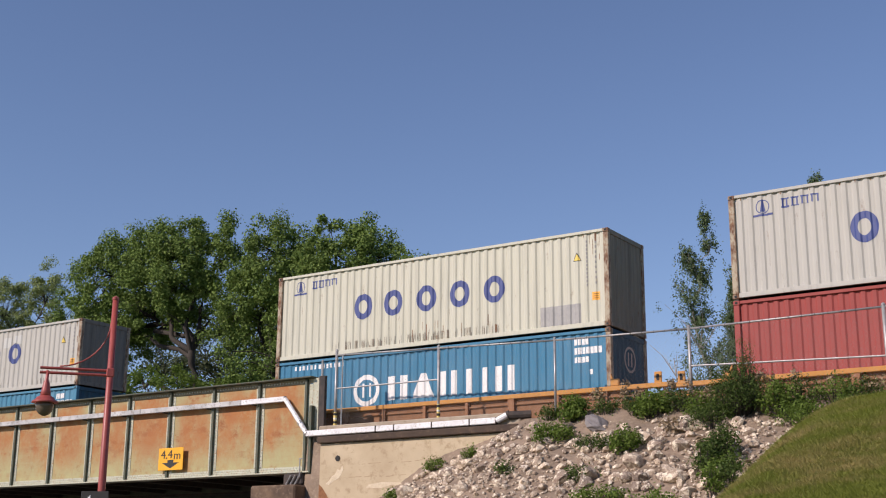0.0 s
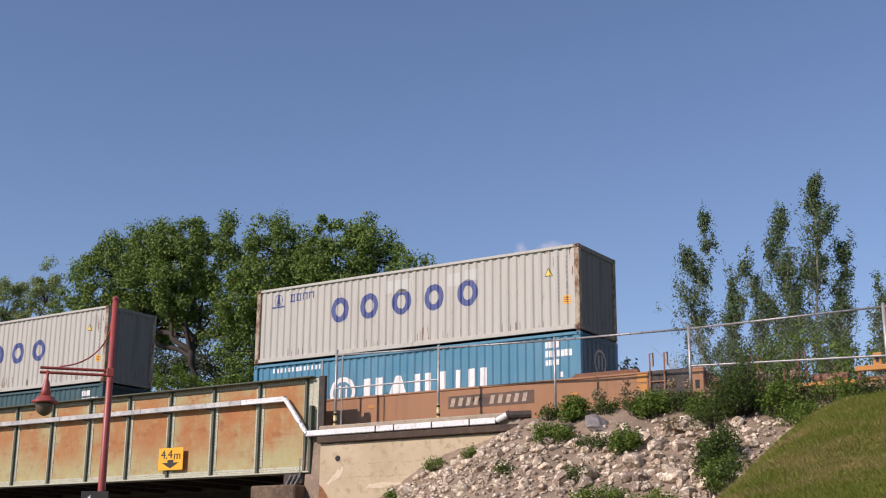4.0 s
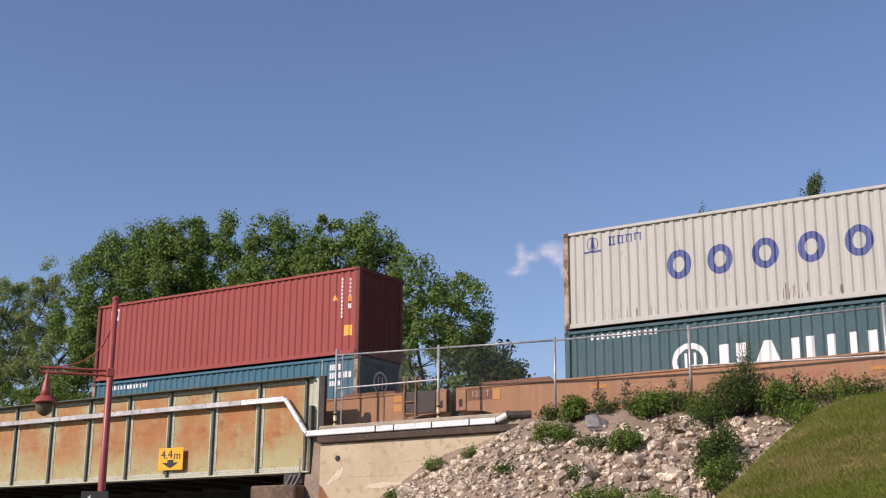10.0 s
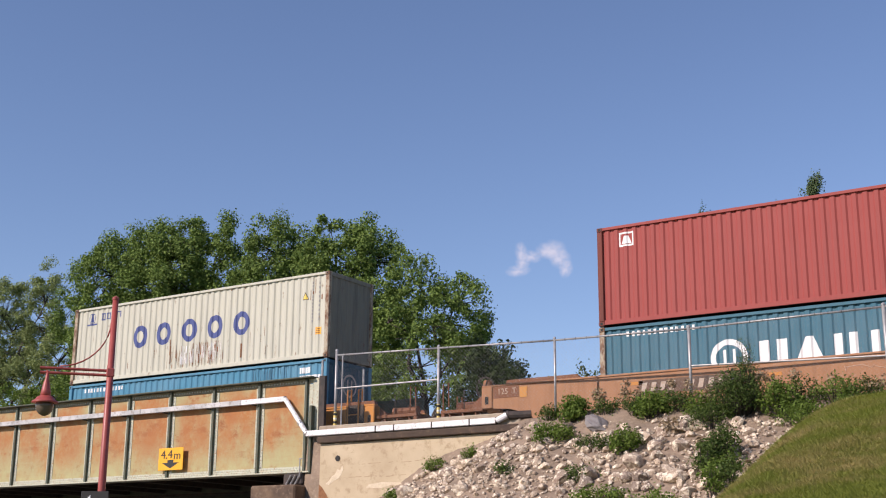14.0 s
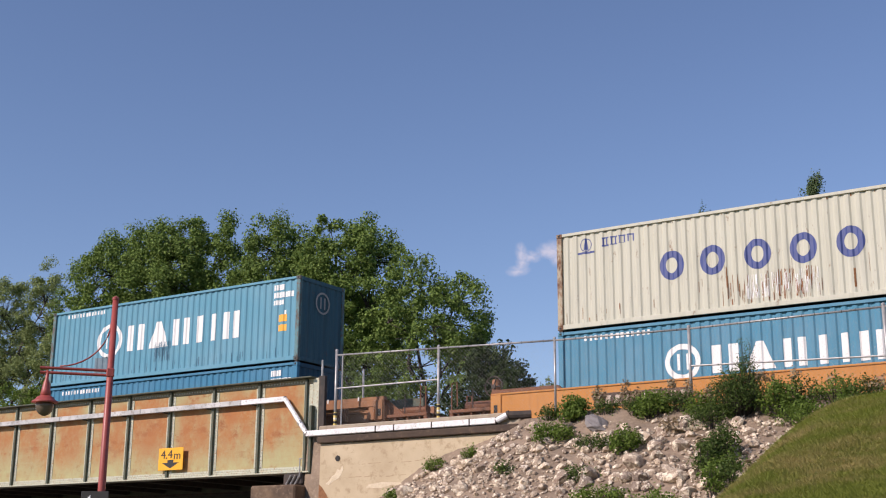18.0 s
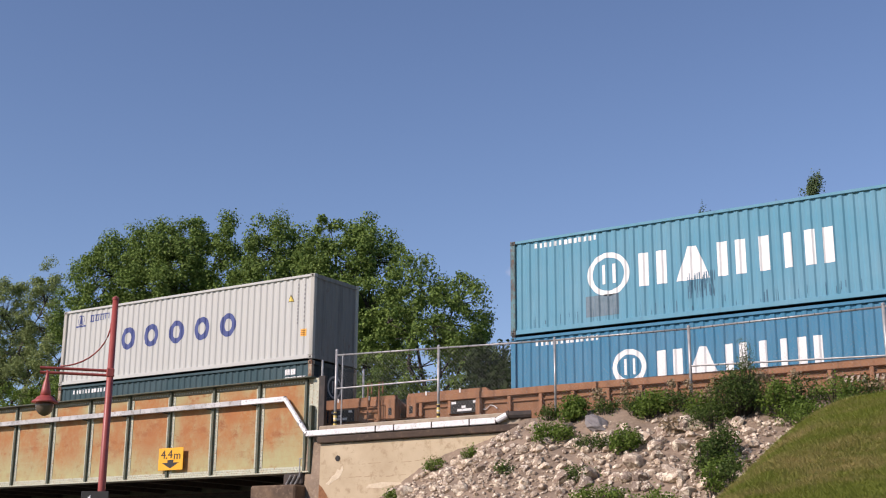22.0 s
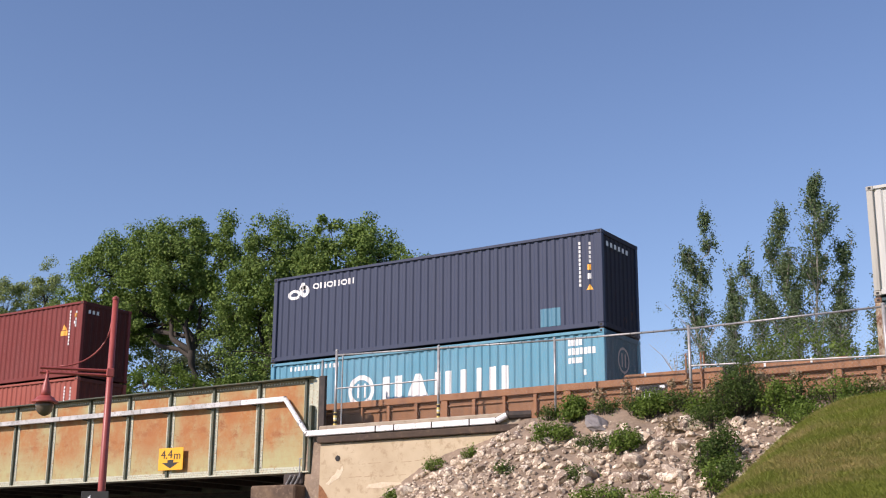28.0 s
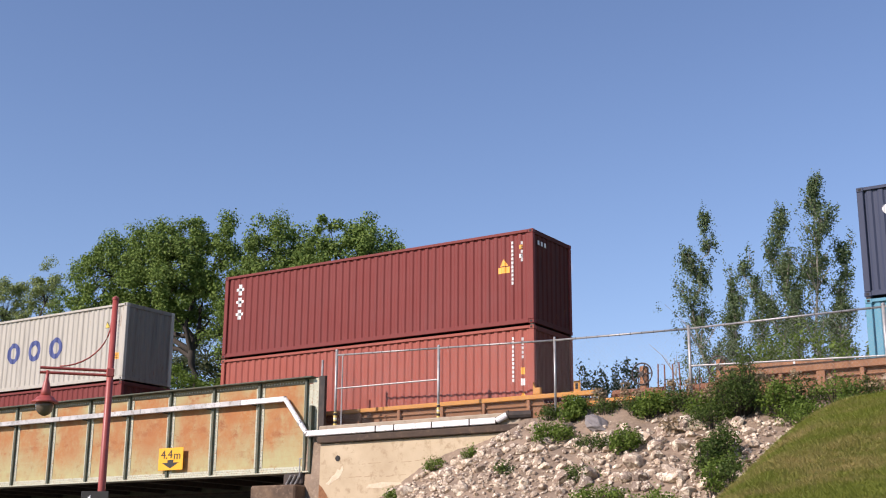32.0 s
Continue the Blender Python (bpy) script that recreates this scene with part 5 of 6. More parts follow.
def bogie():
    """A two-axle truck with cast side frames."""
    t = thing("bogie", 0, 0, 0, "dark grimy two-axle bogie under a well car", "bogie", "bogies of the train")
    R = 0.42
    out = [(-1.2, 0.12), (-0.75, 0.2), (-0.45, -0.12), (0.45, -0.12), (0.75, 0.2), (1.2, 0.12), (1.2, 0.32), (0.7, 0.42), (0.35, 0.5), (-0.35, 0.5), (-0.7, 0.42), (-1.2, 0.32)]
    sf = Shape().prism(out, -0.09, 0.09).mesh("side_frame", STEEL_DARK)
    spring = Shape().tube([(0, 0, -0.1), (0, 0, 0.2)], 0.09, 8).mesh("spring", STEEL_DARK)
    for y in (-1.0, 1.0):
        f = part("side_frame", sf, None, t, at=(0, y, R))
        for x in (-0.2, 0.0, 0.2):
            part("spring", spring, None, f, at=(x, -0.08 if y < 0 else 0.08, 0))
        for x in (-0.88, 0.88):
            part("bearing_cap", Shape().tube([(x, y - 0.13, R), (x, y + 0.13, R)], 0.12, 10), STEEL_DARK, t)
    part("bolster", Shape().box(-0.2, 0.2, -1.1, 1.1, R + 0.12, R + 0.42, 0.05), STEEL_DARK, t)
    wh = Shape()
    for y in (-0.76, 0.76):
        s = 1 if y > 0 else -1
        wh.tube([(0, y + s * 0.06, 0), (0, y - s * 0.05, 0), (0, y - s * 0.052, 0), (0, y - s * 0.08, 0)], [R, R, R + 0.025, R + 0.025], 24)
        for k in range(3):
            q = 2 * math.pi * k / 3
            wh.tube([(0.27 * math.cos(q), y + s * 0.062, 0.27 * math.sin(q)), (0.27 * math.cos(q), y + s * 0.075, 0.27 * math.sin(q))], 0.05, 8)
    wh.tube([(0, -0.9, 0), (0, 0.9, 0)], 0.08, 10)
    wm = wh.mesh("wheelset", WHEEL_STEEL)
    for x in (-0.88, 0.88):
        part("wheelset", wm, None, t, at=(x, 0, R))
    return t


# ---- the train ----
# right end of each stack, measured back along the train; upper and lower box; car
TRAIN = [
    (37.55, ("white", TALL, WHITE_MID, "off-white corrugated container with a row of blue rings"), ("", TALL, RED, "plain brick red corrugated lower container"), ("yellow", 1.75, 3.5, 6.62, SILL_YELLOW), 0),
    (21.79, ("white", TALL, WHITE_OLD, "grimy off-white container with blue rings and grey patch"), ("blue", LOW, BLUE, "blue corrugated lower container with white ring emblem"), ("yellow", 2.0, 1.75, 6.66, SILL_YELLOW), 1),
    (0.0, ("white", LOW, WHITE_MID, "off-white low container with a row of blue rings"), ("blue", LOW, BLUE_FADED, "blue corrugated lower container with white ring emblem"), ("smooth", 3.5, 3.7, 6.92, SILL_TAN), 2),
    (-19.45, ("white", TALL, WHITE_MID, "off-white corrugated container with a row of blue rings"), ("blue", LOW, TEAL_DARK, "dark teal lower container with white ring emblem"), ("smooth", 3.5, 3.5, 6.92, SILL_TAN), 0),
    (-38.97, ("red", TALL, RED, "brick red corrugated container with white framed emblem"), ("blue", LOW, TEAL, "dark teal lower container with white ring emblem"), ("smooth", 3.7, 3.5, 6.92, SILL_TAN), 3),
    (-60.82, ("white", TALL, WHITE_RUSTY, "rust-stained off-white container with a row of blue rings"), ("blue", LOW, BLUE_FADED, "faded blue lower container with white ring emblem"), ("smooth", 2.1, 2.1, 6.66, SILL_ORANGE), 4),
    (-82.60, ("blue", TALL, BLUE_PALE, "light blue container with white emblem and dark patch"), ("blue", LOW, BLUE, "blue corrugated lower container with white ring emblem"), ("ribbed", 3.5, 3.7, 6.83, SILL_BROWN), 2),
    (-102.21, ("white", TALL, WHITE_NEW, "clean white container with a row of blue rings"), ("blue", LOW, GREEN_DARK, "dark green lower container with white ring emblem"), ("ribbed", 3.5, 3.5, 6.83, SILL_BROWN), 0),
    (-121.81, ("navy", TALL, NAVY, "navy blue corrugated container with white curled emblem"), ("blue", LOW, BLUE_PALE, "light blue lower container with white ring emblem"), ("ribbed", 3.7, 3.5, 6.83, SILL_BROWN), 3),
    (-143.40, ("deep", TALL, RED_DEEP, "deep red corrugated container with white block column"), ("salmon", TALL, RED_SALMON, "faded salmon red corrugated lower container"), ("yellow", 2.2, 2.0, 6.6, SILL_YELLOW), 5),
    (-160.39, ("white", TALL, WHITE_DINGY, "dingy off-white container with a row of blue rings"), ("", LOW, RED_DEEP, "plain deep red corrugated lower container"), ("yellow", 2.0, 2.4, 6.6, SILL_YELLOW), 0),
]
ROLLING = []   # thing, place along the train, height


def trailing(i):
    return TRAIN[i + 1][0] if i + 1 < len(TRAIN) else TRAIN[i][0] - 19.0


for i, (right_end, upper, lower, car, ends) in enumerate(TRAIN):
    mid = right_end - CL / 2
    frame_l = lower[2] if lower[0] in ("salmon", "") else (FRAME_RUST if i % 3 == 1 else lower[2])
    box_l = container(lower[3], lower[1], lower[2], frame_l, lower[0], group="lower containers")
    ROLLING.append((box_l, mid, STACK_Z))
    frame_u = FRAME_RUST if upper[2] in (WHITE_OLD, WHITE_RUSTY, WHITE_MID) else FRAME_TEAL if upper[2] is BLUE_PALE else FRAME_SPOTTED if upper[2] is WHITE_NEW else FRAME_RED if upper[2] is RED else upper[2]
    box_u = container(upper[3], upper[1], upper[2], frame_u, upper[0], patch=(i in (1, 6)), group="upper containers", upper=True)
    if i == 1:
        streaks(box_u, "grime_run", 2.2, 8.6, 0.16, 0.42, 120, GRIME, 1)
        streaks(box_u, "rust_run", 4.5, 8.6, 0.18, 0.75, 16, RUST, 2)
    elif i == 5:
        streaks(box_u, "rust_run", 4.9, 7.6, 0.2, 1.0, 95, RUST, 3)
        streaks(box_u, "peeled_paint", 5.6, 7.6, 0.3, 0.95, 110, MARK_WHITE, 13)
        streaks(box_u, "rust_run", 4.0, 10.0, 0.3, 1.3, 14, RUST, 4)
        streaks(box_u, "grime_run", 0.2, 3.0, 0.18, 0.6, 8, RUST, 5)
        streaks(box_l, "stain_run", 9.0, 10.6, 0.9, 2.4, 120, SOOT, 9)
    elif i == 6:
        streaks(box_u, "stain_run", 5.5, 6.3, 0.5, 1.2, 70, SOOT, 6)
        streaks(box_u, "stain_run", 0.5, 11.5, 0.18, 0.5, 40, SOOT, 7)
    elif i in (2, 3):
        if i == 2:
            for x0, x1, z0, z1 in ((5.35, 6.3, 1.78, 2.2), (7.65, 8.15, 1.75, 2.15), (8.3, 8.75, 1.85, 2.2)):
                part("repaint_patch", mark_rect(Shape(), HX + x0, HX + x1, z0, z1), WHITE_NEW, box_u, "paler repaint patch")
        streaks(box_u, "rust_run", 6.3, 7.0, 0.2, 0.6, 7, RUST, 8 + i)
        streaks(box_u, "grime_run", 1.0, 11.0, 0.18, 0.4, 26, GRIME, 18 + i)
    ROLLING.append((box_u, mid, STACK_Z + lower[1] + 0.055))
    words = {"yellow": "yellow-sided rusty well car with ribbed sills", "smooth": "tan smooth-sided well car carrying stacked containers", "ribbed": "rusty brown well car with vertical side ribs"}[car[0]]
    if car[4] is SILL_ORANGE:
        words = "orange smooth-sided well car carrying stacked containers"
    wagon = well_car(words, *car, number={2: 1.8, 4: -4.85, 5: -4.9, 6: 3.4, 8: -5.85}.get(i), panels={6: ("trail",), 7: ("lead",), 8: ("lead",)}.get(i, ()), ladder=i != 6)
    sill_z = car[3] - STACK_Z
    if i == 3:
        for k, x in enumerate((0.1, 0.78, 1.46)):
            mark = Shape()
            for u0, u1, w0, w1 in (((0, 0.52, 0.27, 0.36), (0.2, 0.32, 0, 0.27)) if k < 2 else ((0.05, 0.17, 0, 0.36), (0.3, 0.42, 0, 0.36))):
                mark.face(*[(x + u, SIDE_Y + 0.022, sill_z - 0.64 + w) for u, w in ((u0, w0), (u1, w0), (u1, w1), (u0, w1))])
            part("faded_mark", mark, FADED_RED, wagon, "faded red painted block")
        scribble(wagon, -4.4, -3.0, sill_z - 0.3, 0.13, 5, CREAM_MARK, SIDE_Y + 0.026)
    elif i == 4:
        scribble(wagon, 0.6, 4.2, sill_z - 0.3, 0.12, 6, CREAM_MARK, SIDE_Y + 0.026, 0.008)
    elif i == 6:
        scribble(wagon, -7.0, -6.35, sill_z - 0.42, 0.13, 7, MARK_WHITE, SIDE_Y + 0.08, 0.014)
    elif i == 2:
        scribble(wagon, -5.6, -4.6, sill_z - 0.3, 0.1, 8, CREAM_MARK, SIDE_Y + 0.026, 0.008)
    if car[0] == "smooth":
        for k, x in enumerate((-5.2, -1.4, 2.4, 5.6)):
            part("orange_touch_up", Shape().box(x + 0.13 * (i % 3), x + 0.5, SIDE_Y + 0.02, SIDE_Y + 0.028, sill_z - 0.28 - 0.05 * k, sill_z - 0.19 - 0.05 * k), SILL_ORANGE if car[4] is not SILL_ORANGE else SILL_TAN, wagon)
    if upper[0] == "white" and upper[2] is not WHITE_NEW:
        streaks(box_u, "rust_run", 11.3, 11.98, upper[1] - 0.9, upper[1] - 0.1, 6, RUST, 40 + i)
        streaks(box_u, "rust_run", 0.15, 11.9, upper[1] - 0.16, upper[1] - 0.1, 14, RUST, 60 + i)
    ROLLING.append((wagon, mid, STACK_Z))
    if ends in (2, 4, 5):
        end_platform(wagon, 1, -HX + car[2], 1.5 if ends != 5 else 2.1, SILL_DARK if car[0] != "yellow" else SILL_YELLOW, wheel=ends in (5,))
    if ends in (1, 3, 4):
        end_platform(wagon, -1, HX - car[1], 1.5, SILL_DARK if car[0] != "yellow" else SILL_YELLOW, wheel=ends in (3, 4))

first = bogie()
spots = []
for i, (right_end, _, _, car, ends) in enumerate(TRAIN):
    left_end = right_end - CL
    if ends in (2, 4, 5):
        spots.append(right_end + car[2] - 0.4)
    if ends in (1, 3, 4):
        spots.append(left_end - car[1] + 0.4)
    else:
        spots.append(0.5 * (left_end - car[1] + (TRAIN[i + 1][0] + TRAIN[i + 1][3][2] if i + 1 < len(TRAIN) else left_end - car[1] - 1.0)))
for k, x in enumerate(spots):
    ROLLING.append((first if k == 0 else copy_thing(first, pose(0, 0, 0)), x, RAIL_Z))

# how far the train has come, second by second
COME = [(0, -36.73), (1, -31.49), (2, -26.28), (3, -21.06), (6, -5.5), (7, -0.27), (8, 4.88), (9, 10.15), (10, 15.25), (11, 20.45), (12, 25.68), (13, 30.77), (14, 35.86), (17, 51.42), (18, 56.41), (19, 61.54), (20, 66.61), (21, 71.60), (22, 76.63), (23, 81.74), (24, 86.79), (25, 91.78), (28, 106.67), (29, 111.45), (30.0, 116.15), (31, 121.12), (32, 126.03)]


def come_at(t):
    for (a, sa), (b, sb) in zip(COME, COME[1:]):
        if t <= b:
            return sa + (sb - sa) * (t - a) / (b - a)
    return COME[-1][1]


def motions():
    for ob, x, z in ROLLING:
        walk(ob, [(t, pose(x + s, TRACK_Y, z)) for t, s in COME])
        if ob.name.startswith("bogie"):
            seen = [(k / 10, x + come_at(k / 10)) for k in range(321) if -44 < x + come_at(k / 10) < 0]
            for wheel in [o for o in ob.children if o.name.startswith("wheelset")]:
                wx = wheel.location.x
                rows = [(t, pose(wx, 0, 0.42, 0, math.degrees((p - seen[0][1]) / 0.42), 0)) for t, p in seen]
                if len(rows) > 2:
                    first_pose, last_pose = rows[0], rows[-1]
                    if first_pose[0] > 0.05:
                        rows.insert(0, (0.0, first_pose[1]))
                    if last_pose[0] < 31.95:
                        rows.append((32.0, last_pose[1]))
                    walk(wheel, rows)
# ---- trees and bushes ----
def leaf_cloud(s, centre, spread_r, count, size, rnd, flat=1.0, ball=False):
    """Leaves about a point, each one blade; those of a puff turn their faces outwards and up."""
    cx, cy, cz = centre
    for _ in range(count):
        way = Vector((rnd.gauss(0, 1), rnd.gauss(0, 1), rnd.gauss(0, 1))).normalized()
        if ball:
            o = way * spread_r * 2.1 * rnd.random() ** 0.38 * rnd.uniform(0.8, 1.15) * (1.4 if rnd.random() < 0.07 else 1)
            face = way * 0.9 + Vector((rnd.gauss(0, 0.55), rnd.gauss(0, 0.55), 0.3 + rnd.gauss(0, 0.55)))
        else:
            o = Vector((rnd.gauss(0, spread_r), rnd.gauss(0, spread_r), rnd.gauss(0, spread_r)))
            face = way + Vector((0, 0, 0.5))
        p = Vector((cx + o.x, cy + o.y, cz + o.z * flat))
        d = face.cross(Vector((rnd.gauss(0, 1), rnd.gauss(0, 1), rnd.gauss(0, 1)))).normalized()
        u = d.cross(face).normalized()
        q = size * rnd.uniform(0.6, 1.25)
        k = len(s.v)
        s.v += [tuple(p - d * q * 0.5), tuple(p + u * q * 0.38), tuple(p + d * q * 0.55), tuple(p - u * q * 0.38)]
        s.f.append((k, k + 1, k + 2, k + 3))


def limb(s, a, b, r0, r1, rnd, bend=0.12, n=6):
    """A crooked tapering limb; returns its points."""
    a, b = Vector(a), Vector(b)
    size = (b - a).length
    pts = []
    steps = max(2, int(size / 0.9))
    for i in range(steps + 1):
        f = i / steps
        off = Vector((rnd.gauss(0, 1), rnd.gauss(0, 1), rnd.gauss(0, 0.5))) * size * bend * 0.4 * (0 if i in (0, steps) else 1)
        pts.append(a.lerp(b, f) + off + Vector((0, 0, 0.08 * size * math.sin(math.pi * f))))
    s.tube(pts, [r0 + (r1 - r0) * i / steps for i in range(steps + 1)], n, False)
    return pts


def tree(label, x, y, z, trunk_h, trunk_r, lobes, leaf_mat, bark, seed, leaves=9000, size=0.2, clump=0.45, stems=1, per=110):
    """lobes: (dx, dy, height of the middle, radius across, radius upwards, share of the leaves)."""
    rnd = random.Random(seed)
    t = thing("tree", x, y, z, label, "tree", "trees behind the railway")
    wood, crown = Shape(), Shape()
    tops = []
    for k in range(stems):
        lean = Vector((rnd.gauss(0, 0.3), rnd.gauss(0, 0.3), 0)) * (1 if stems > 1 else 0.3)
        base = Vector((0.35 * k - 0.17 * (stems - 1), rnd.gauss(0, 0.2) * (stems > 1), -0.3))
        limb(wood, base, base + lean + Vector((0, 0, trunk_h + 0.3)), trunk_r, trunk_r * 0.6, rnd, 0.06, 9)
        tops.append(base + lean + Vector((0, 0, trunk_h + 0.3)))
    total = sum(l[5] for l in lobes)
    for dx, dy, zc, rx, rz, share in lobes:
        start = min(tops, key=lambda p: abs(p.x - dx)).copy()
        start.z = min(start.z, max(0.5, zc - rz * 0.9))
        main = limb(wood, start, (dx, dy, zc + 0.3 * rz), trunk_r * 0.5, trunk_r * 0.14, rnd, 0.14, 7)
        number = int(leaves * share / total)
        clumps = max(6, number // per)
        for _ in range(clumps):
            while True:
                p = Vector((rnd.uniform(-1, 1), rnd.uniform(-1, 1), rnd.uniform(-1, 1)))
                if 0.12 < p.length < 1:
                    break
            p = p.normalized() * (p.length ** 0.55)
            p = p * (1 + 0.22 * noise.noise(p * 2.3 + Vector((dx, zc, seed))))
            c = Vector((dx + p.x * rx, dy + p.y * rx, zc + p.z * rz))
            if rnd.random() < (0.55 if per > 60 else 0.35):
                q = min(main, key=lambda m: (m - c).length)
                limb(wood, q, c, trunk_r * 0.11, 0.012, rnd, 0.12, 4)
            leaf_cloud(crown, c, clump * rnd.uniform(0.55, 1.15), rnd.randint(int(per * 0.65), int(per * 1.35)), size, rnd, 0.85 if per > 60 else 1.5, per > 60)
    part("trunk", wood, bark, t, smooth=True)
    part("crown", crown, leaf_mat, t)
    return t


BZ = 4.0
tree("pale leafy cottonwood tree behind the tracks", -66.0, 52.0, BZ, 6.0, 0.26, [(-2.6, 0, 12.6, 2.0, 4.0, 3), (0.7, 0.5, 13.4, 1.15, 3.9, 1.5), (-6, 0, 11.0, 2.2, 4, 1.6), (0, 0, 8.4, 3.2, 3.0, 2.2), (3.0, 0.5, 10.6, 1.5, 2.4, 0.6), (5.2, 0.5, 12.6, 1.0, 1.6, 0.2)], LEAF_POPLAR, BARK, 11, 80000, 0.125, 0.27, 1, 150)
tree("broad green cottonwood tree with a forked dark trunk", -49.4, 50.0, BZ, 9.6, 0.32, [(-7.0, 0, 13.9, 2.3, 3.3, 2.7), (-10.0, 0.3, 13.0, 1.5, 2.1, 0.5), (-3.8, 0.5, 13.9, 2.7, 3.7, 4.6), (-0.6, -0.5, 14.3, 1.9, 3.1, 2.6), (1.9, 0, 14.3, 1.0, 2.7, 0.8), (-6.4, -0.4, 10.6, 2.5, 1.5, 1.4), (-8.2, 0, 8.4, 2.0, 2.2, 1.2), (0.4, 0.8, 11.2, 1.6, 0.9, 0.35)], LEAF_TREE, BARK, 12, 122000, 0.135, 0.29, 1, 190)
tree("tall green cottonwood tree behind the tracks", -43.6, 50.0, BZ, 8.0, 0.28, [(0.2, 0, 13.3, 2.0, 3.3, 3), (-1.7, 0, 11.6, 1.8, 2.8, 1.8), (1.8, 0.5, 11.0, 2.2, 3.4, 2.4), (0.6, -0.6, 8.0, 2.6, 2.2, 1.4), (2.4, 0, 5.6, 2.6, 2.4, 1.2)], LEAF_TREE, BARK, 13, 74000, 0.135, 0.29, 1, 190)
tree("green cottonwood tree with a rounded crown", -38.9, 50.0, BZ, 4.6, 0.34, [(-0.6, 0, 12.9, 2.0, 3.0, 2.6), (1.3, 0.2, 12.0, 1.8, 3.4, 2.4), (-0.6, 0, 8.8, 2.6, 3.4, 2.6), (1.6, 0, 7.4, 2.2, 3.0, 2), (0, 0, 4.8, 2.8, 2.0, 1.2)], LEAF_TREE, BARK, 14, 72000, 0.135, 0.29, 1, 190)
tree("green cottonwood tree with arching lower limbs", -33.6, 50.0, BZ, 4.0, 0.3, [(-1.0, 0, 11.2, 1.5, 2.4, 1.6), (1.3, 0.2, 9.6, 1.7, 2.3, 2.2), (-0.6, 0, 8.4, 2.2, 2.8, 2.4), (2.5, 0, 7.6, 1.2, 1.5, 0.9), (-1.8, -0.4, 6.4, 1.2, 1.0, 0.5)], LEAF_TREE, BARK, 15, 36000, 0.13, 0.27, 1, 150)
tree("small dark green tree behind the tracks", -29.3, 49.0, BZ, 3.2, 0.2, [(-0.4, 0, 7.2, 0.9, 1.2, 2), (0.7, 0, 6.0, 1.1, 1.0, 2), (-0.9, 0, 5.4, 1.2, 1.2, 1.6), (1.5, 0, 5.5, 0.7, 0.6, 0.6), (-2.2, 0, 4.8, 1.0, 0.9, 0.8)], LEAF_DEEP, BARK, 16, 12000, 0.17, 0.24)
tree("dark green tree in the second row of trees", -52.5, 60.0, BZ, 4.0, 0.3, [(-9.4, 0, 9.0, 3.0, 4.0, 2), (-5.6, 0, 10.4, 2.6, 3.6, 2.4), (-2.0, 0, 11.4, 2.4, 3.6, 2.4), (1.2, 0, 9.8, 2.2, 3.0, 2), (3.6, 0, 11.2, 1.8, 3.0, 1.8), (7.2, 0, 9.6, 2.6, 4.4, 2.4)], LEAF_HAZY, BARK, 31, 46000, 0.17, 0.38)
# bright young growth below the tall crowns
for k, (x, wide, top) in enumerate(((-57.0, 2.2, 8.2), (-52.4, 2.0, 7.4), (-47.6, 1.9, 8.3), (-44.6, 1.6, 7.6), (-41.0, 1.8, 7.0), (-37.6, 1.5, 6.4))):
    tree("bright green young tree under the tall crowns", x, 46.0 + 0.5 * (k % 2), BZ, 3.0, 0.12, [(-0.45 * wide, 0, top - 2.0, 0.8 * wide, 1.8, 2), (0.5 * wide, 0.2, top - 1.7, 0.75 * wide, 1.6, 2), (0, 0, top - 4.2, wide, 1.8, 1.2)], LEAF_BUSH, BARK, 330 + k, 9000, 0.13, 0.25, 2, 120)


def poplar(label, x, y, z, stems, bark, seed, leaf_mat):
    """stems: (foot, tip and height of the stem, height of the lowest leaves, half width of its crown)."""
    rnd = random.Random(seed)
    t = thing("poplar_tree", x, y, z, label, "tree", "trees behind the railway")
    wood, crown = Shape(), Shape()
    for x0, x1, high, low, wide in stems:
        main = limb(wood, (x0, rnd.gauss(0, 0.2), -0.2), (x1, rnd.gauss(0, 0.3), high), 0.085, 0.012, rnd, 0.035, 6)
        for _ in range(int((high - low) * (7 + 9 * wide))):
            # an ascending spray with small puffs along it
            f = rnd.random()
            h = low + (high - low) * f * 0.9
            reach = wide * (1.65 - 1.45 * f) * (0.66 + 0.8 * max(-0.3, noise.noise((h * 0.8, seed, x0))))
            foot = main[min(len(main) - 1, max(0, int(len(main) * h / high)))]
            a = rnd.uniform(0, 2 * math.pi)
            r = reach * rnd.uniform(0.2, 1.2)
            tip = foot + Vector((r * math.cos(a), r * math.sin(a), 0.3 + 1.2 * r))
            limb(wood, foot, tip, 0.018, 0.005, rnd, 0.05, 4)
            for k in range(rnd.randint(2, 5)):
                c = foot.lerp(tip, rnd.uniform(0.3, 1.1)) + Vector((rnd.gauss(0, 0.13), rnd.gauss(0, 0.13), rnd.gauss(0, 0.2)))
                leaf_cloud(crown, c, rnd.uniform(0.05, 0.16) * (1.1 - 0.45 * f), int(rnd.randint(14, 46) * (1.2 - 0.6 * f)), 0.082, rnd, 1.7, True)
        for f in range(8):
            c = main[-1].lerp(main[-2], f / 8) + Vector((rnd.gauss(0, 0.08), rnd.gauss(0, 0.08), 0))
            leaf_cloud(crown, c, 0.05, 5, 0.09, rnd, 1.8, True)
    part("trunk", wood, bark, t, smooth=True)
    part("crown", crown, leaf_mat, t)
    return t


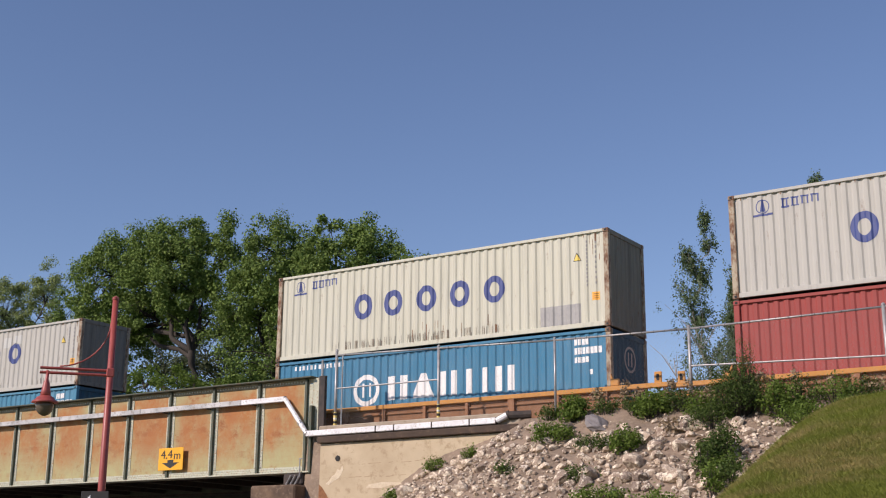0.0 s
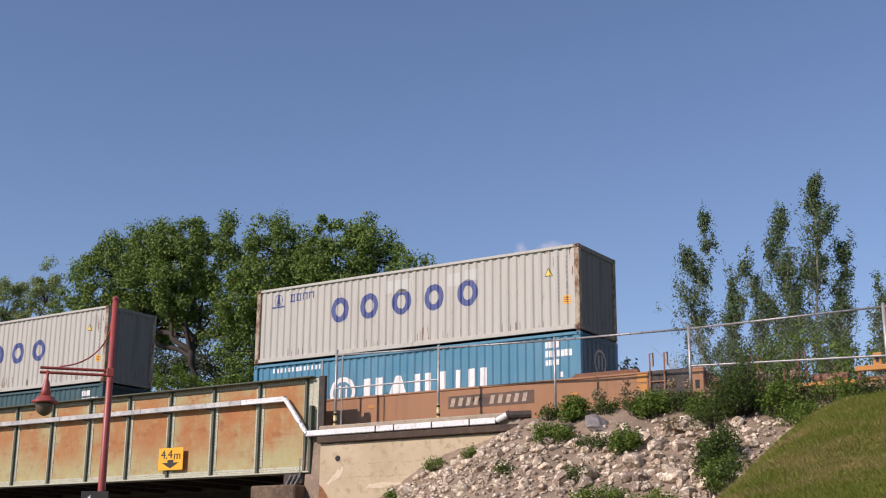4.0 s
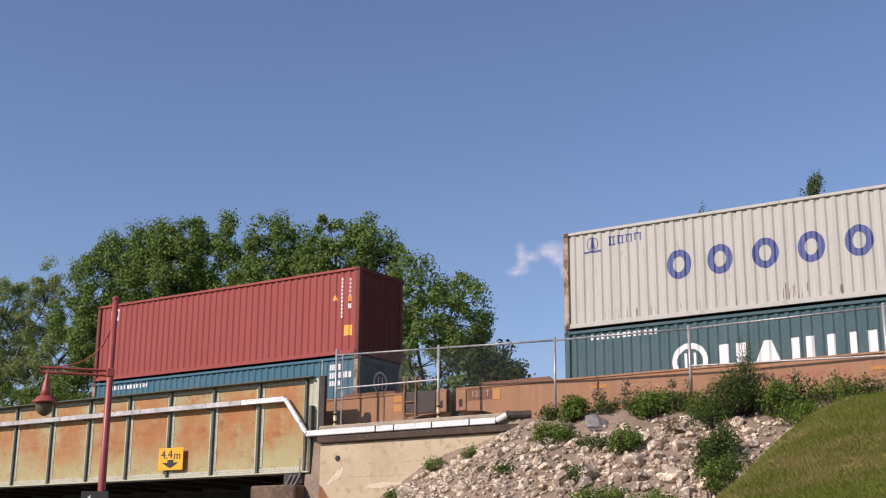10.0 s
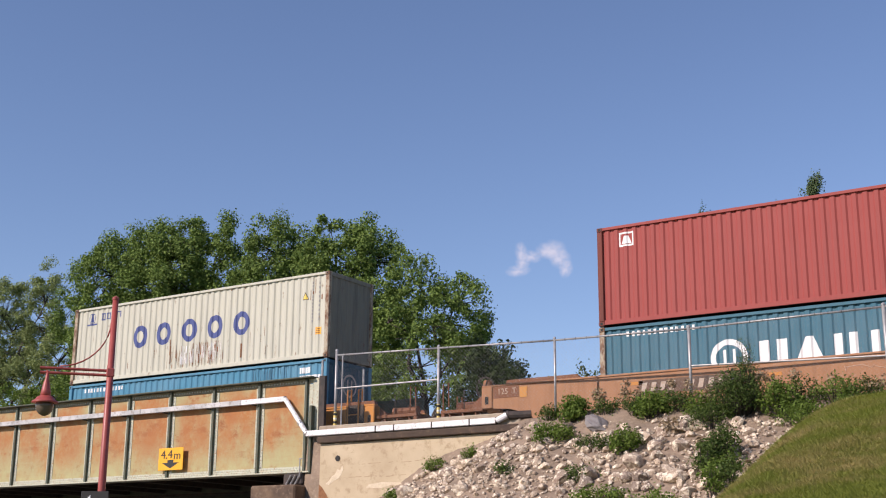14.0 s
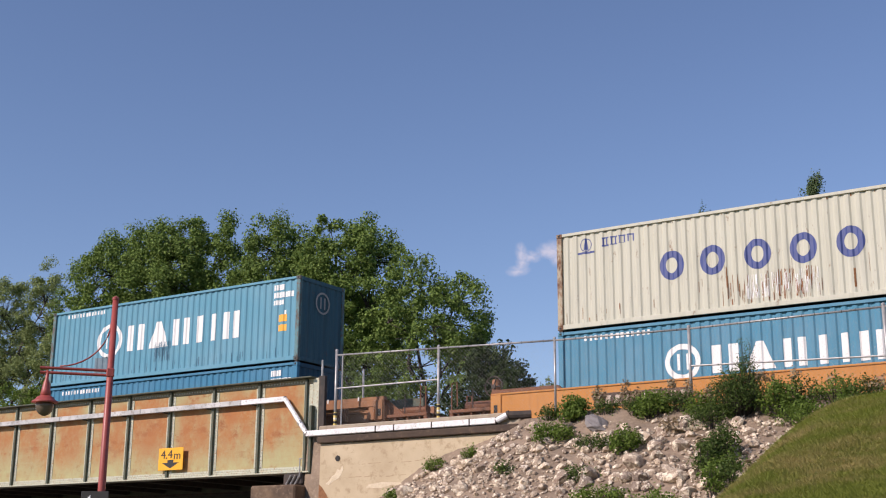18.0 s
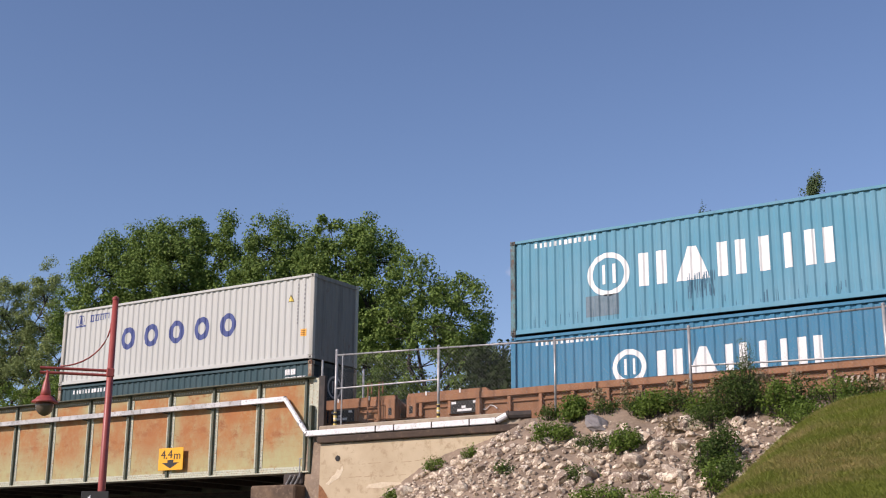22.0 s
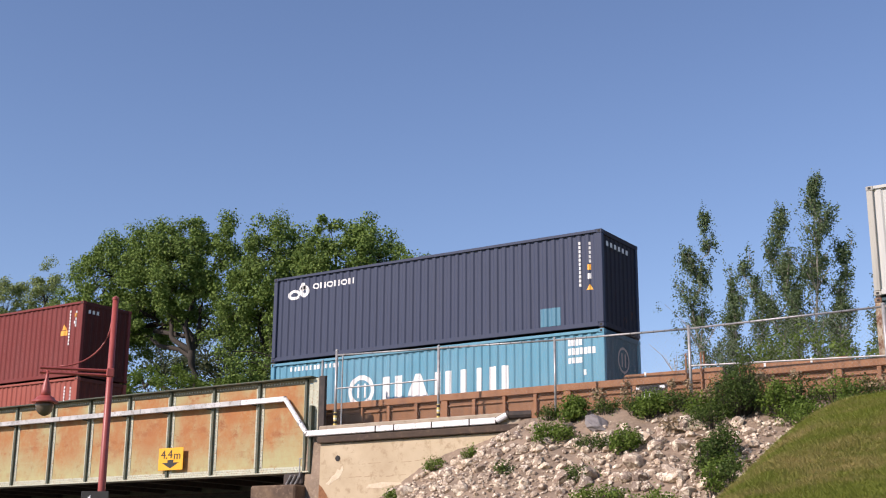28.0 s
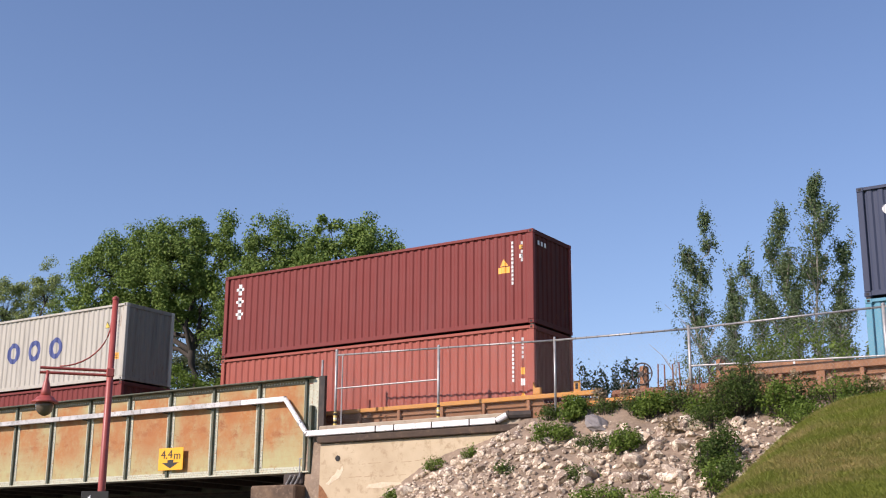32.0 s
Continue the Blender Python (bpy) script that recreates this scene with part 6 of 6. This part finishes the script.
poplar("slender grey-green poplar with pale trunk", -18.9, 48.0, BZ, [(-0.2, 0.35, 12.2, 3.2, 1.05), (0.9, 1.35, 9.4, 2.2, 0.85), (0.3, 1.9, 8.2, 2.2, 0.6)], BARK_PALE, 17, LEAF_ASPEN)
poplar("grey-green poplar with several stems", -15.9, 48.0, BZ, [(0.0, 0.5, 12.2, 3.0, 1.05), (-0.2, -0.9, 10.2, 3.0, 0.7), (0.5, 1.0, 9.8, 3.0, 0.8)], BARK_PALE, 18, LEAF_ASPEN)
poplar("tall open grey-green poplar with pale stems", -14.2, 48.0, BZ, [(0.0, 0.6, 13.0, 4.5, 1.05), (0.3, 1.65, 10.2, 4.0, 0.6), (0.5, 1.05, 8.2, 2.0, 1.0)], BARK_PALE, 19, LEAF_ASPEN)
poplar("slender poplar at the edge of the clearing", -11.2, 48.0, BZ, [(0.0, 0.5, 11.4, 2.5, 0.85), (-0.3, -0.6, 8.4, 2.5, 0.5)], BARK_PALE, 20, LEAF_ASPEN)


def bush(name, label, x, y, wide, high, leaf_mat, seed, leaves=700, size=0.09, z=None, dry=0, group="bushes on the bank"):
    rnd = random.Random(seed)
    if z is None:
        z = ground_height(x, y)
    b = thing(name, x, y, z - 0.03, label, name.replace("_", " "), group)
    wood, crown = Shape(), Shape()
    n = max(5, leaves // 45)
    for i in range(n):
        a = rnd.uniform(0, 2 * math.pi)
        r = wide * 0.5 * math.sqrt(rnd.random())
        h = high * rnd.uniform(0.25, 1.0) * (1 - 0.5 * (r / (wide * 0.5 + 0.01)) ** 2)
        if name == "shrub":
            h = high * rnd.uniform(0.3, 0.9)
        c = (r * math.cos(a), r * math.sin(a), h)
        limb(wood, (r * 0.3 * math.cos(a), r * 0.3 * math.sin(a), -0.1), c, 0.014, 0.005, rnd, 0.1, 4)
        leaf_cloud(crown, c, (0.105 if name == "bush" else 0.085) * (0.6 + wide * 0.4), max(4, leaves // n), size, rnd, 2.4 if name == "shrub" else 0.95, True)
    part("stem", wood, BARK if not dry else DRY_STALK, b)
    part("foliage", crown, leaf_mat, b)
    return b


GREEN = "leafy green bush on the rubble bank"
for k, (x, y, w, h, m, n, s) in enumerate((
        (-15.75, 29.15, 0.5, 0.45, LEAF_DARK, 260, 0.08), (-14.95, 29.05, 0.72, 0.72, LEAF_BUSH, 900, 0.1), (-14.15, 29.15, 0.6, 0.6, LEAF_DARK, 300, 0.08),
        (-13.3, 29.1, 0.7, 0.55, LEAF_DARK, 320, 0.08), (-12.75, 29.0, 0.85, 0.78, LEAF_BUSH, 950, 0.1), (-12.0, 29.1, 0.7, 0.65, LEAF_DARK, 380, 0.08),
        (-11.4, 28.8, 0.8, 0.7, LEAF_BUSH, 520, 0.09), (-10.4, 28.6, 1.25, 1.4, LEAF_DARK, 3000, 0.062), (-10.25, 28.9, 0.42, 2.15, LEAF_DARK, 800, 0.05), (-10.9, 28.2, 0.9, 0.75, LEAF_DARK, 1100, 0.065),
        (-9.3, 28.5, 0.9, 1.0, LEAF_BUSH, 900, 0.09), (-8.6, 28.0, 1.2, 0.7, LEAF_BUSH, 900, 0.09), (-7.6, 28.4, 1.0, 0.6, LEAF_BUSH, 500, 0.08),
        (-15.0, 27.9, 0.9, 0.5, LEAF_BUSH, 620, 0.09), (-12.7, 27.3, 0.7, 0.7, LEAF_BUSH, 640, 0.09), (-13.6, 27.6, 1.0, 0.35, LEAF_DARK, 420, 0.08),
        (-10.15, 25.9, 0.45, 1.5, LEAF_DARK, 230, 0.09), (-9.5, 25.6, 1.1, 0.75, LEAF_DARK, 480, 0.09), (-9.85, 25.3, 0.5, 1.0, LEAF_BUSH, 200, 0.09), (-10.4, 26.4, 0.5, 0.5, LEAF_DARK, 160, 0.08), (-8.9, 28.9, 0.9, 0.85, LEAF_DARK, 500, 0.08), (-8.2, 28.9, 0.9, 0.8, LEAF_BUSH, 520, 0.08), (-7.4, 28.9, 1.0, 0.75, LEAF_DARK, 520, 0.08), (-6.6, 28.8, 1.0, 0.7, LEAF_BUSH, 420, 0.08), (-10.1, 26.6, 0.9, 0.95, LEAF_DARK, 700, 0.09), (-9.75, 25.9, 0.8, 0.7, LEAF_BUSH, 500, 0.09),
        (-19.1, 28.8, 0.5, 0.6, LEAF_BUSH, 240, 0.08), (-18.0, 28.7, 0.35, 0.45, LEAF_BUSH, 180, 0.08), (-20.1, 28.4, 0.6, 0.4, LEAF_BUSH, 260, 0.08),
        (-12.4, 25.2, 1.2, 0.35, LEAF_BUSH, 500, 0.09), (-10.9, 24.6, 1.2, 0.6, LEAF_BUSH, 700, 0.09), (-13.4, 26.2, 0.7, 0.4, LEAF_DARK, 300, 0.08), (-15.6, 26.5, 0.5, 0.3, LEAF_DARK, 200, 0.08))):
    bush("bush", GREEN if m is LEAF_BUSH else "dark green weedy bush on the rubble bank", x, y, w, h * 0.85, m, 100 + k, int(n * 2.4), s * 0.72)
for k, (x, y, w, h) in enumerate(((-14.4, 29.3, 0.5, 0.7), (-13.7, 29.3, 0.6, 0.75), (-12.3, 29.35, 0.5, 0.7), (-11.7, 29.3, 0.7, 0.85), (-9.9, 29.2, 0.8, 1.1), (-11.2, 29.0, 0.6, 0.7), (-10.4, 29.2, 0.7, 0.9), (-9.2, 29.0, 0.9, 0.9), (-8.4, 29.0, 0.9, 0.8), (-13.2, 29.3, 0.6, 0.5), (-7.0, 28.9, 1.2, 0.7), (-6.0, 28.9, 1.2, 0.7), (-10.7, 27.3, 0.6, 0.5), (-8.85, 25.3, 0.8, 0.75), (-9.05, 24.7, 0.6, 0.6), (-11.8, 28.0, 0.5, 0.8))):
    bush("dry_weeds", "dry brown weed stalks on the bank", x, y, w, h, DRY_STALK, 200 + k, 260, 0.07, dry=1, group="dry weeds")
for k, (x, y, w, h, n) in enumerate(((-19.9, 36.4, 0.7, 2.4, 260), (-19.0, 36.6, 0.8, 2.5, 320), (-18.1, 36.4, 0.9, 2.7, 420), (-17.4, 36.6, 0.8, 2.75, 380), (-16.6, 36.4, 0.8, 2.5, 320), (-13.0, 38.0, 1.9, 3.5, 1700), (-11.7, 38.0, 2.0, 3.7, 1700), (-10.3, 38.0, 1.9, 3.3, 1500), (-14.6, 38.0, 1.5, 2.6, 700), (-15.4, 36.5, 0.9, 1.9, 300))):
    bush("shrub", "leafy shrub behind the railway", x, y, w, h, LEAF_BUSH if k > 4 else LEAF_ASPEN, 300 + k, int(n * (1.4 if k > 4 else 2.6)), 0.11, z=ground_height(x, y), group="shrubs behind the railway")
# bleached dead sapling
dead = thing("dead_tree", -19.5, 46.0, BZ, "bleached bare dead sapling behind the fence", "dead tree")
rnd = random.Random(77)
s = Shape()
main = limb(s, (0, 0, 0), (0.25, 0, 6.0), 0.06, 0.012, rnd, 0.05, 5)
part("stem", s, DEAD_WOOD, dead)
for k in range(16):
    q, s = main[1 + k % (len(main) - 2)], Shape()
    limb(s, q, q + Vector((rnd.uniform(-0.9, 0.7), rnd.uniform(-0.5, 0.5), rnd.uniform(0.5, 1.5))), 0.02, 0.006, rnd, 0.1, 4)
    part("branch", s, DEAD_WOOD, dead)

# ---- grass ----
rnd = random.Random(5)
g = Shape()
count = 0
while count < 240000:
    x, y = rnd.uniform(-9.0, 0.0), rnd.uniform(12.6, 21.0)
    if x < -0.62 * y + 1.2 and y < 19 or x > -0.17 * y or mound_height(x, y) < max(bank_height(x, y), 1.0):
        if rnd.random() < 0.97:
            continue
    count += 1
    z = ground_height(x, y)
    tall = rnd.uniform(0.02, 0.055) * (1.8 if rnd.random() < 0.04 else 1)
    a = rnd.uniform(0, math.pi)
    dx, dy = 0.009 * math.cos(a), 0.009 * math.sin(a)
    k = len(g.v)
    g.v += [(x - dx, y - dy, z - 0.01), (x + dx, y + dy, z - 0.01), (x + rnd.gauss(0, 0.045), y + rnd.gauss(0, 0.045), z + tall)]
    g.f.append((k, k + 1, k + 2))
tagged(new("grass", g.mesh("grass", GRASS)), "short green grass with dry tips on the knoll", "grass", kind="stuff")

# ---- small cloud ----
CLOUD, cn, cl, cp = nodes_of("cloud_vapour")
c_tc = cn.new("ShaderNodeTexCoord")
c_gr = cn.new("ShaderNodeTexGradient")
c_gr.gradient_type = "SPHERICAL"
cl.new(c_tc.outputs["Object"], c_gr.inputs["Vector"])
c_nz = noise_of(cn, cl, 1.5, 4, 0.55, low=0.22, high=0.7)
c_mr = cn.new("ShaderNodeMapRange")
c_mr.inputs["From Min"].default_value, c_mr.inputs["From Max"].default_value, c_mr.inputs["To Max"].default_value = 0.03, 0.6, 0.6
cl.new(times(cn, cl, c_gr.outputs["Fac"], c_nz), c_mr.inputs["Value"])
c_tr, c_em, c_mx = cn.new("ShaderNodeBsdfTransparent"), cn.new("ShaderNodeEmission"), cn.new("ShaderNodeMixShader")
c_em.inputs["Color"].default_value, c_em.inputs["Strength"].default_value = (0.82, 0.82, 0.9, 1), 0.72
cl.new(c_mr.outputs["Result"], c_mx.inputs[0])
cl.new(c_tr.outputs[0], c_mx.inputs[1])
cl.new(c_em.outputs[0], c_mx.inputs[2])
cl.new(c_mx.outputs[0], cn["Material Output"].inputs["Surface"])


def cloud(az_x, az_y, z, wide, high, lean):
    s = Shape().face((-1, 0, -1), (1, 0, -1), (1, 0, 1), (-1, 0, 1))
    ob = tagged(new("cloud", s.mesh("cloud", CLOUD)), "small faint white cloud in the sky", "cloud", kind="structure")
    ob.matrix_basis = pose(az_x, az_y, z, 0, lean, 24) @ Matrix.Diagonal((wide, 1, high, 1))
    return ob


for place in ((-1190, 650, 26, 20, 10), (-1172, 648, 30, 26, 20), (-1158, 628, 26, 24, 40), (-1146, 606, 16, 22, 15), (-1250, 655, 15, 26, -8),
              (-1246, 634, 18, 18, 0), (-1258, 616, 30, 15, -4), (-1224, 642, 22, 15, 20)):
    cloud(place[0], 2200.0, *place[1:])


# ---- rubble ----
def stone_mesh(seed, fine):
    """A broken stone: a lumpy ball with flat faces struck off."""
    rnd = random.Random(seed)
    bm = bmesh.new()
    bmesh.ops.create_icosphere(bm, subdivisions=2 if fine else 1, radius=0.5)
    sx, sy, sz = rnd.uniform(0.85, 1.3), rnd.uniform(0.75, 1.1), rnd.uniform(0.6, 0.9)
    cuts = [(Vector((rnd.gauss(0, 1), rnd.gauss(0, 1), rnd.gauss(0, 0.8))).normalized(), rnd.uniform(0.29, 0.45)) for _ in range(9)]
    for v in bm.verts:
        v.co *= 1 + 0.3 * noise.noise(v.co * 2.6 + Vector((seed * 3.1, 0, 0)))
        for n, d in cuts:
            over = v.co.dot(n) - d
            if over > 0:
                v.co -= n * over
        v.co += 0.09 * noise.noise_vector(v.co * 4.5 + Vector((seed, 0, 0)))
        v.co.x *= sx
        v.co.y *= sy
        v.co.z *= sz
    me = bpy.data.meshes.new("stone")
    bm.to_mesh(me)
    bm.free()
    me.materials.append(STONE)
    return me


stones = [stone_mesh(i, True) for i in range(14)]
pebbles = [stone_mesh(i + 20, False) for i in range(14)]
rnd = random.Random(21)
placed = []
small = Shape()
tries = 0
while len(placed) < 1250 and tries < 60000:
    tries += 1
    x, y = rnd.uniform(-22.5, -7.0), rnd.uniform(23.0, 29.25)
    if mound_height(x, y) > bank_height(x, y) - 0.1:
        continue
    low = 29.3 - y + max(0.0, -17.5 - x)
    if x > -16 and y > 28.6 - 0.6 * noise.noise((x, 0, 0)):
        continue
    if rnd.random() > 0.25 + 0.75 * smooth(low / 1.2):
        continue
    d = min(0.62, 0.13 + rnd.expovariate(8.5))
    if any((x - a) ** 2 + (y - b) ** 2 < (0.34 * (d + e)) ** 2 for a, b, e in placed):
        continue
    placed.append((x, y, d))
placed += [(-14.1, 28.55, 0.64), (-11.55, 28.2, 0.66), (-9.25, 25.7, 0.66)]
placed.sort(key=lambda p: -p[2])
for i, (x, y, d) in enumerate(placed):
    me = (stones if i < 300 else pebbles)[i % 14]
    m = Matrix.Translation((x, y, ground_height(x, y) + 0.16 * d)) @ Euler((rnd.uniform(-0.5, 0.5), rnd.uniform(-0.5, 0.5), rnd.uniform(0, 6.3))).to_matrix().to_4x4() @ Matrix.Diagonal((d, d, d, 1))
    if i < 300:
        if (x, y) == (-14.1, 28.55):
            me = me.copy()
            me.materials[0] = STONE_GREY
        ob = new("stone", me)
        ob.parent, ob.matrix_basis = ground, m
    else:
        k = len(small.v)
        small.v += [tuple(m @ v.co) for v in me.vertices]
        small.f += [tuple(k + j for j in p.vertices) for p in me.polygons]
for _ in range(6000):
    x, y = rnd.uniform(-22.5, -7.0), rnd.uniform(23.0, 29.28)
    if mound_height(x, y) > bank_height(x, y) - 0.05 or noise.noise((x * 0.8, y * 0.8, 5)) < -0.25 * rnd.random() or (x > -16.5 and y > 28.3 and rnd.random() < 0.85):
        continue
    d = rnd.uniform(0.03, 0.13)
    me = pebbles[rnd.randrange(14)]
    m = Matrix.Translation((x, y, ground_height(x, y) + 0.02)) @ Euler((0, 0, rnd.uniform(0, 6.3))).to_matrix().to_4x4() @ Matrix.Diagonal((d, d, d, 1))
    k = len(small.v)
    small.v += [tuple(m @ v.co) for v in me.vertices]
    small.f += [tuple(k + j for j in p.vertices) for p in me.polygons]
rubble = part("rubble", small, STONE_SMALL, ground)
tagged(rubble, "grey and tan broken stones", kind="stuff")

motions()
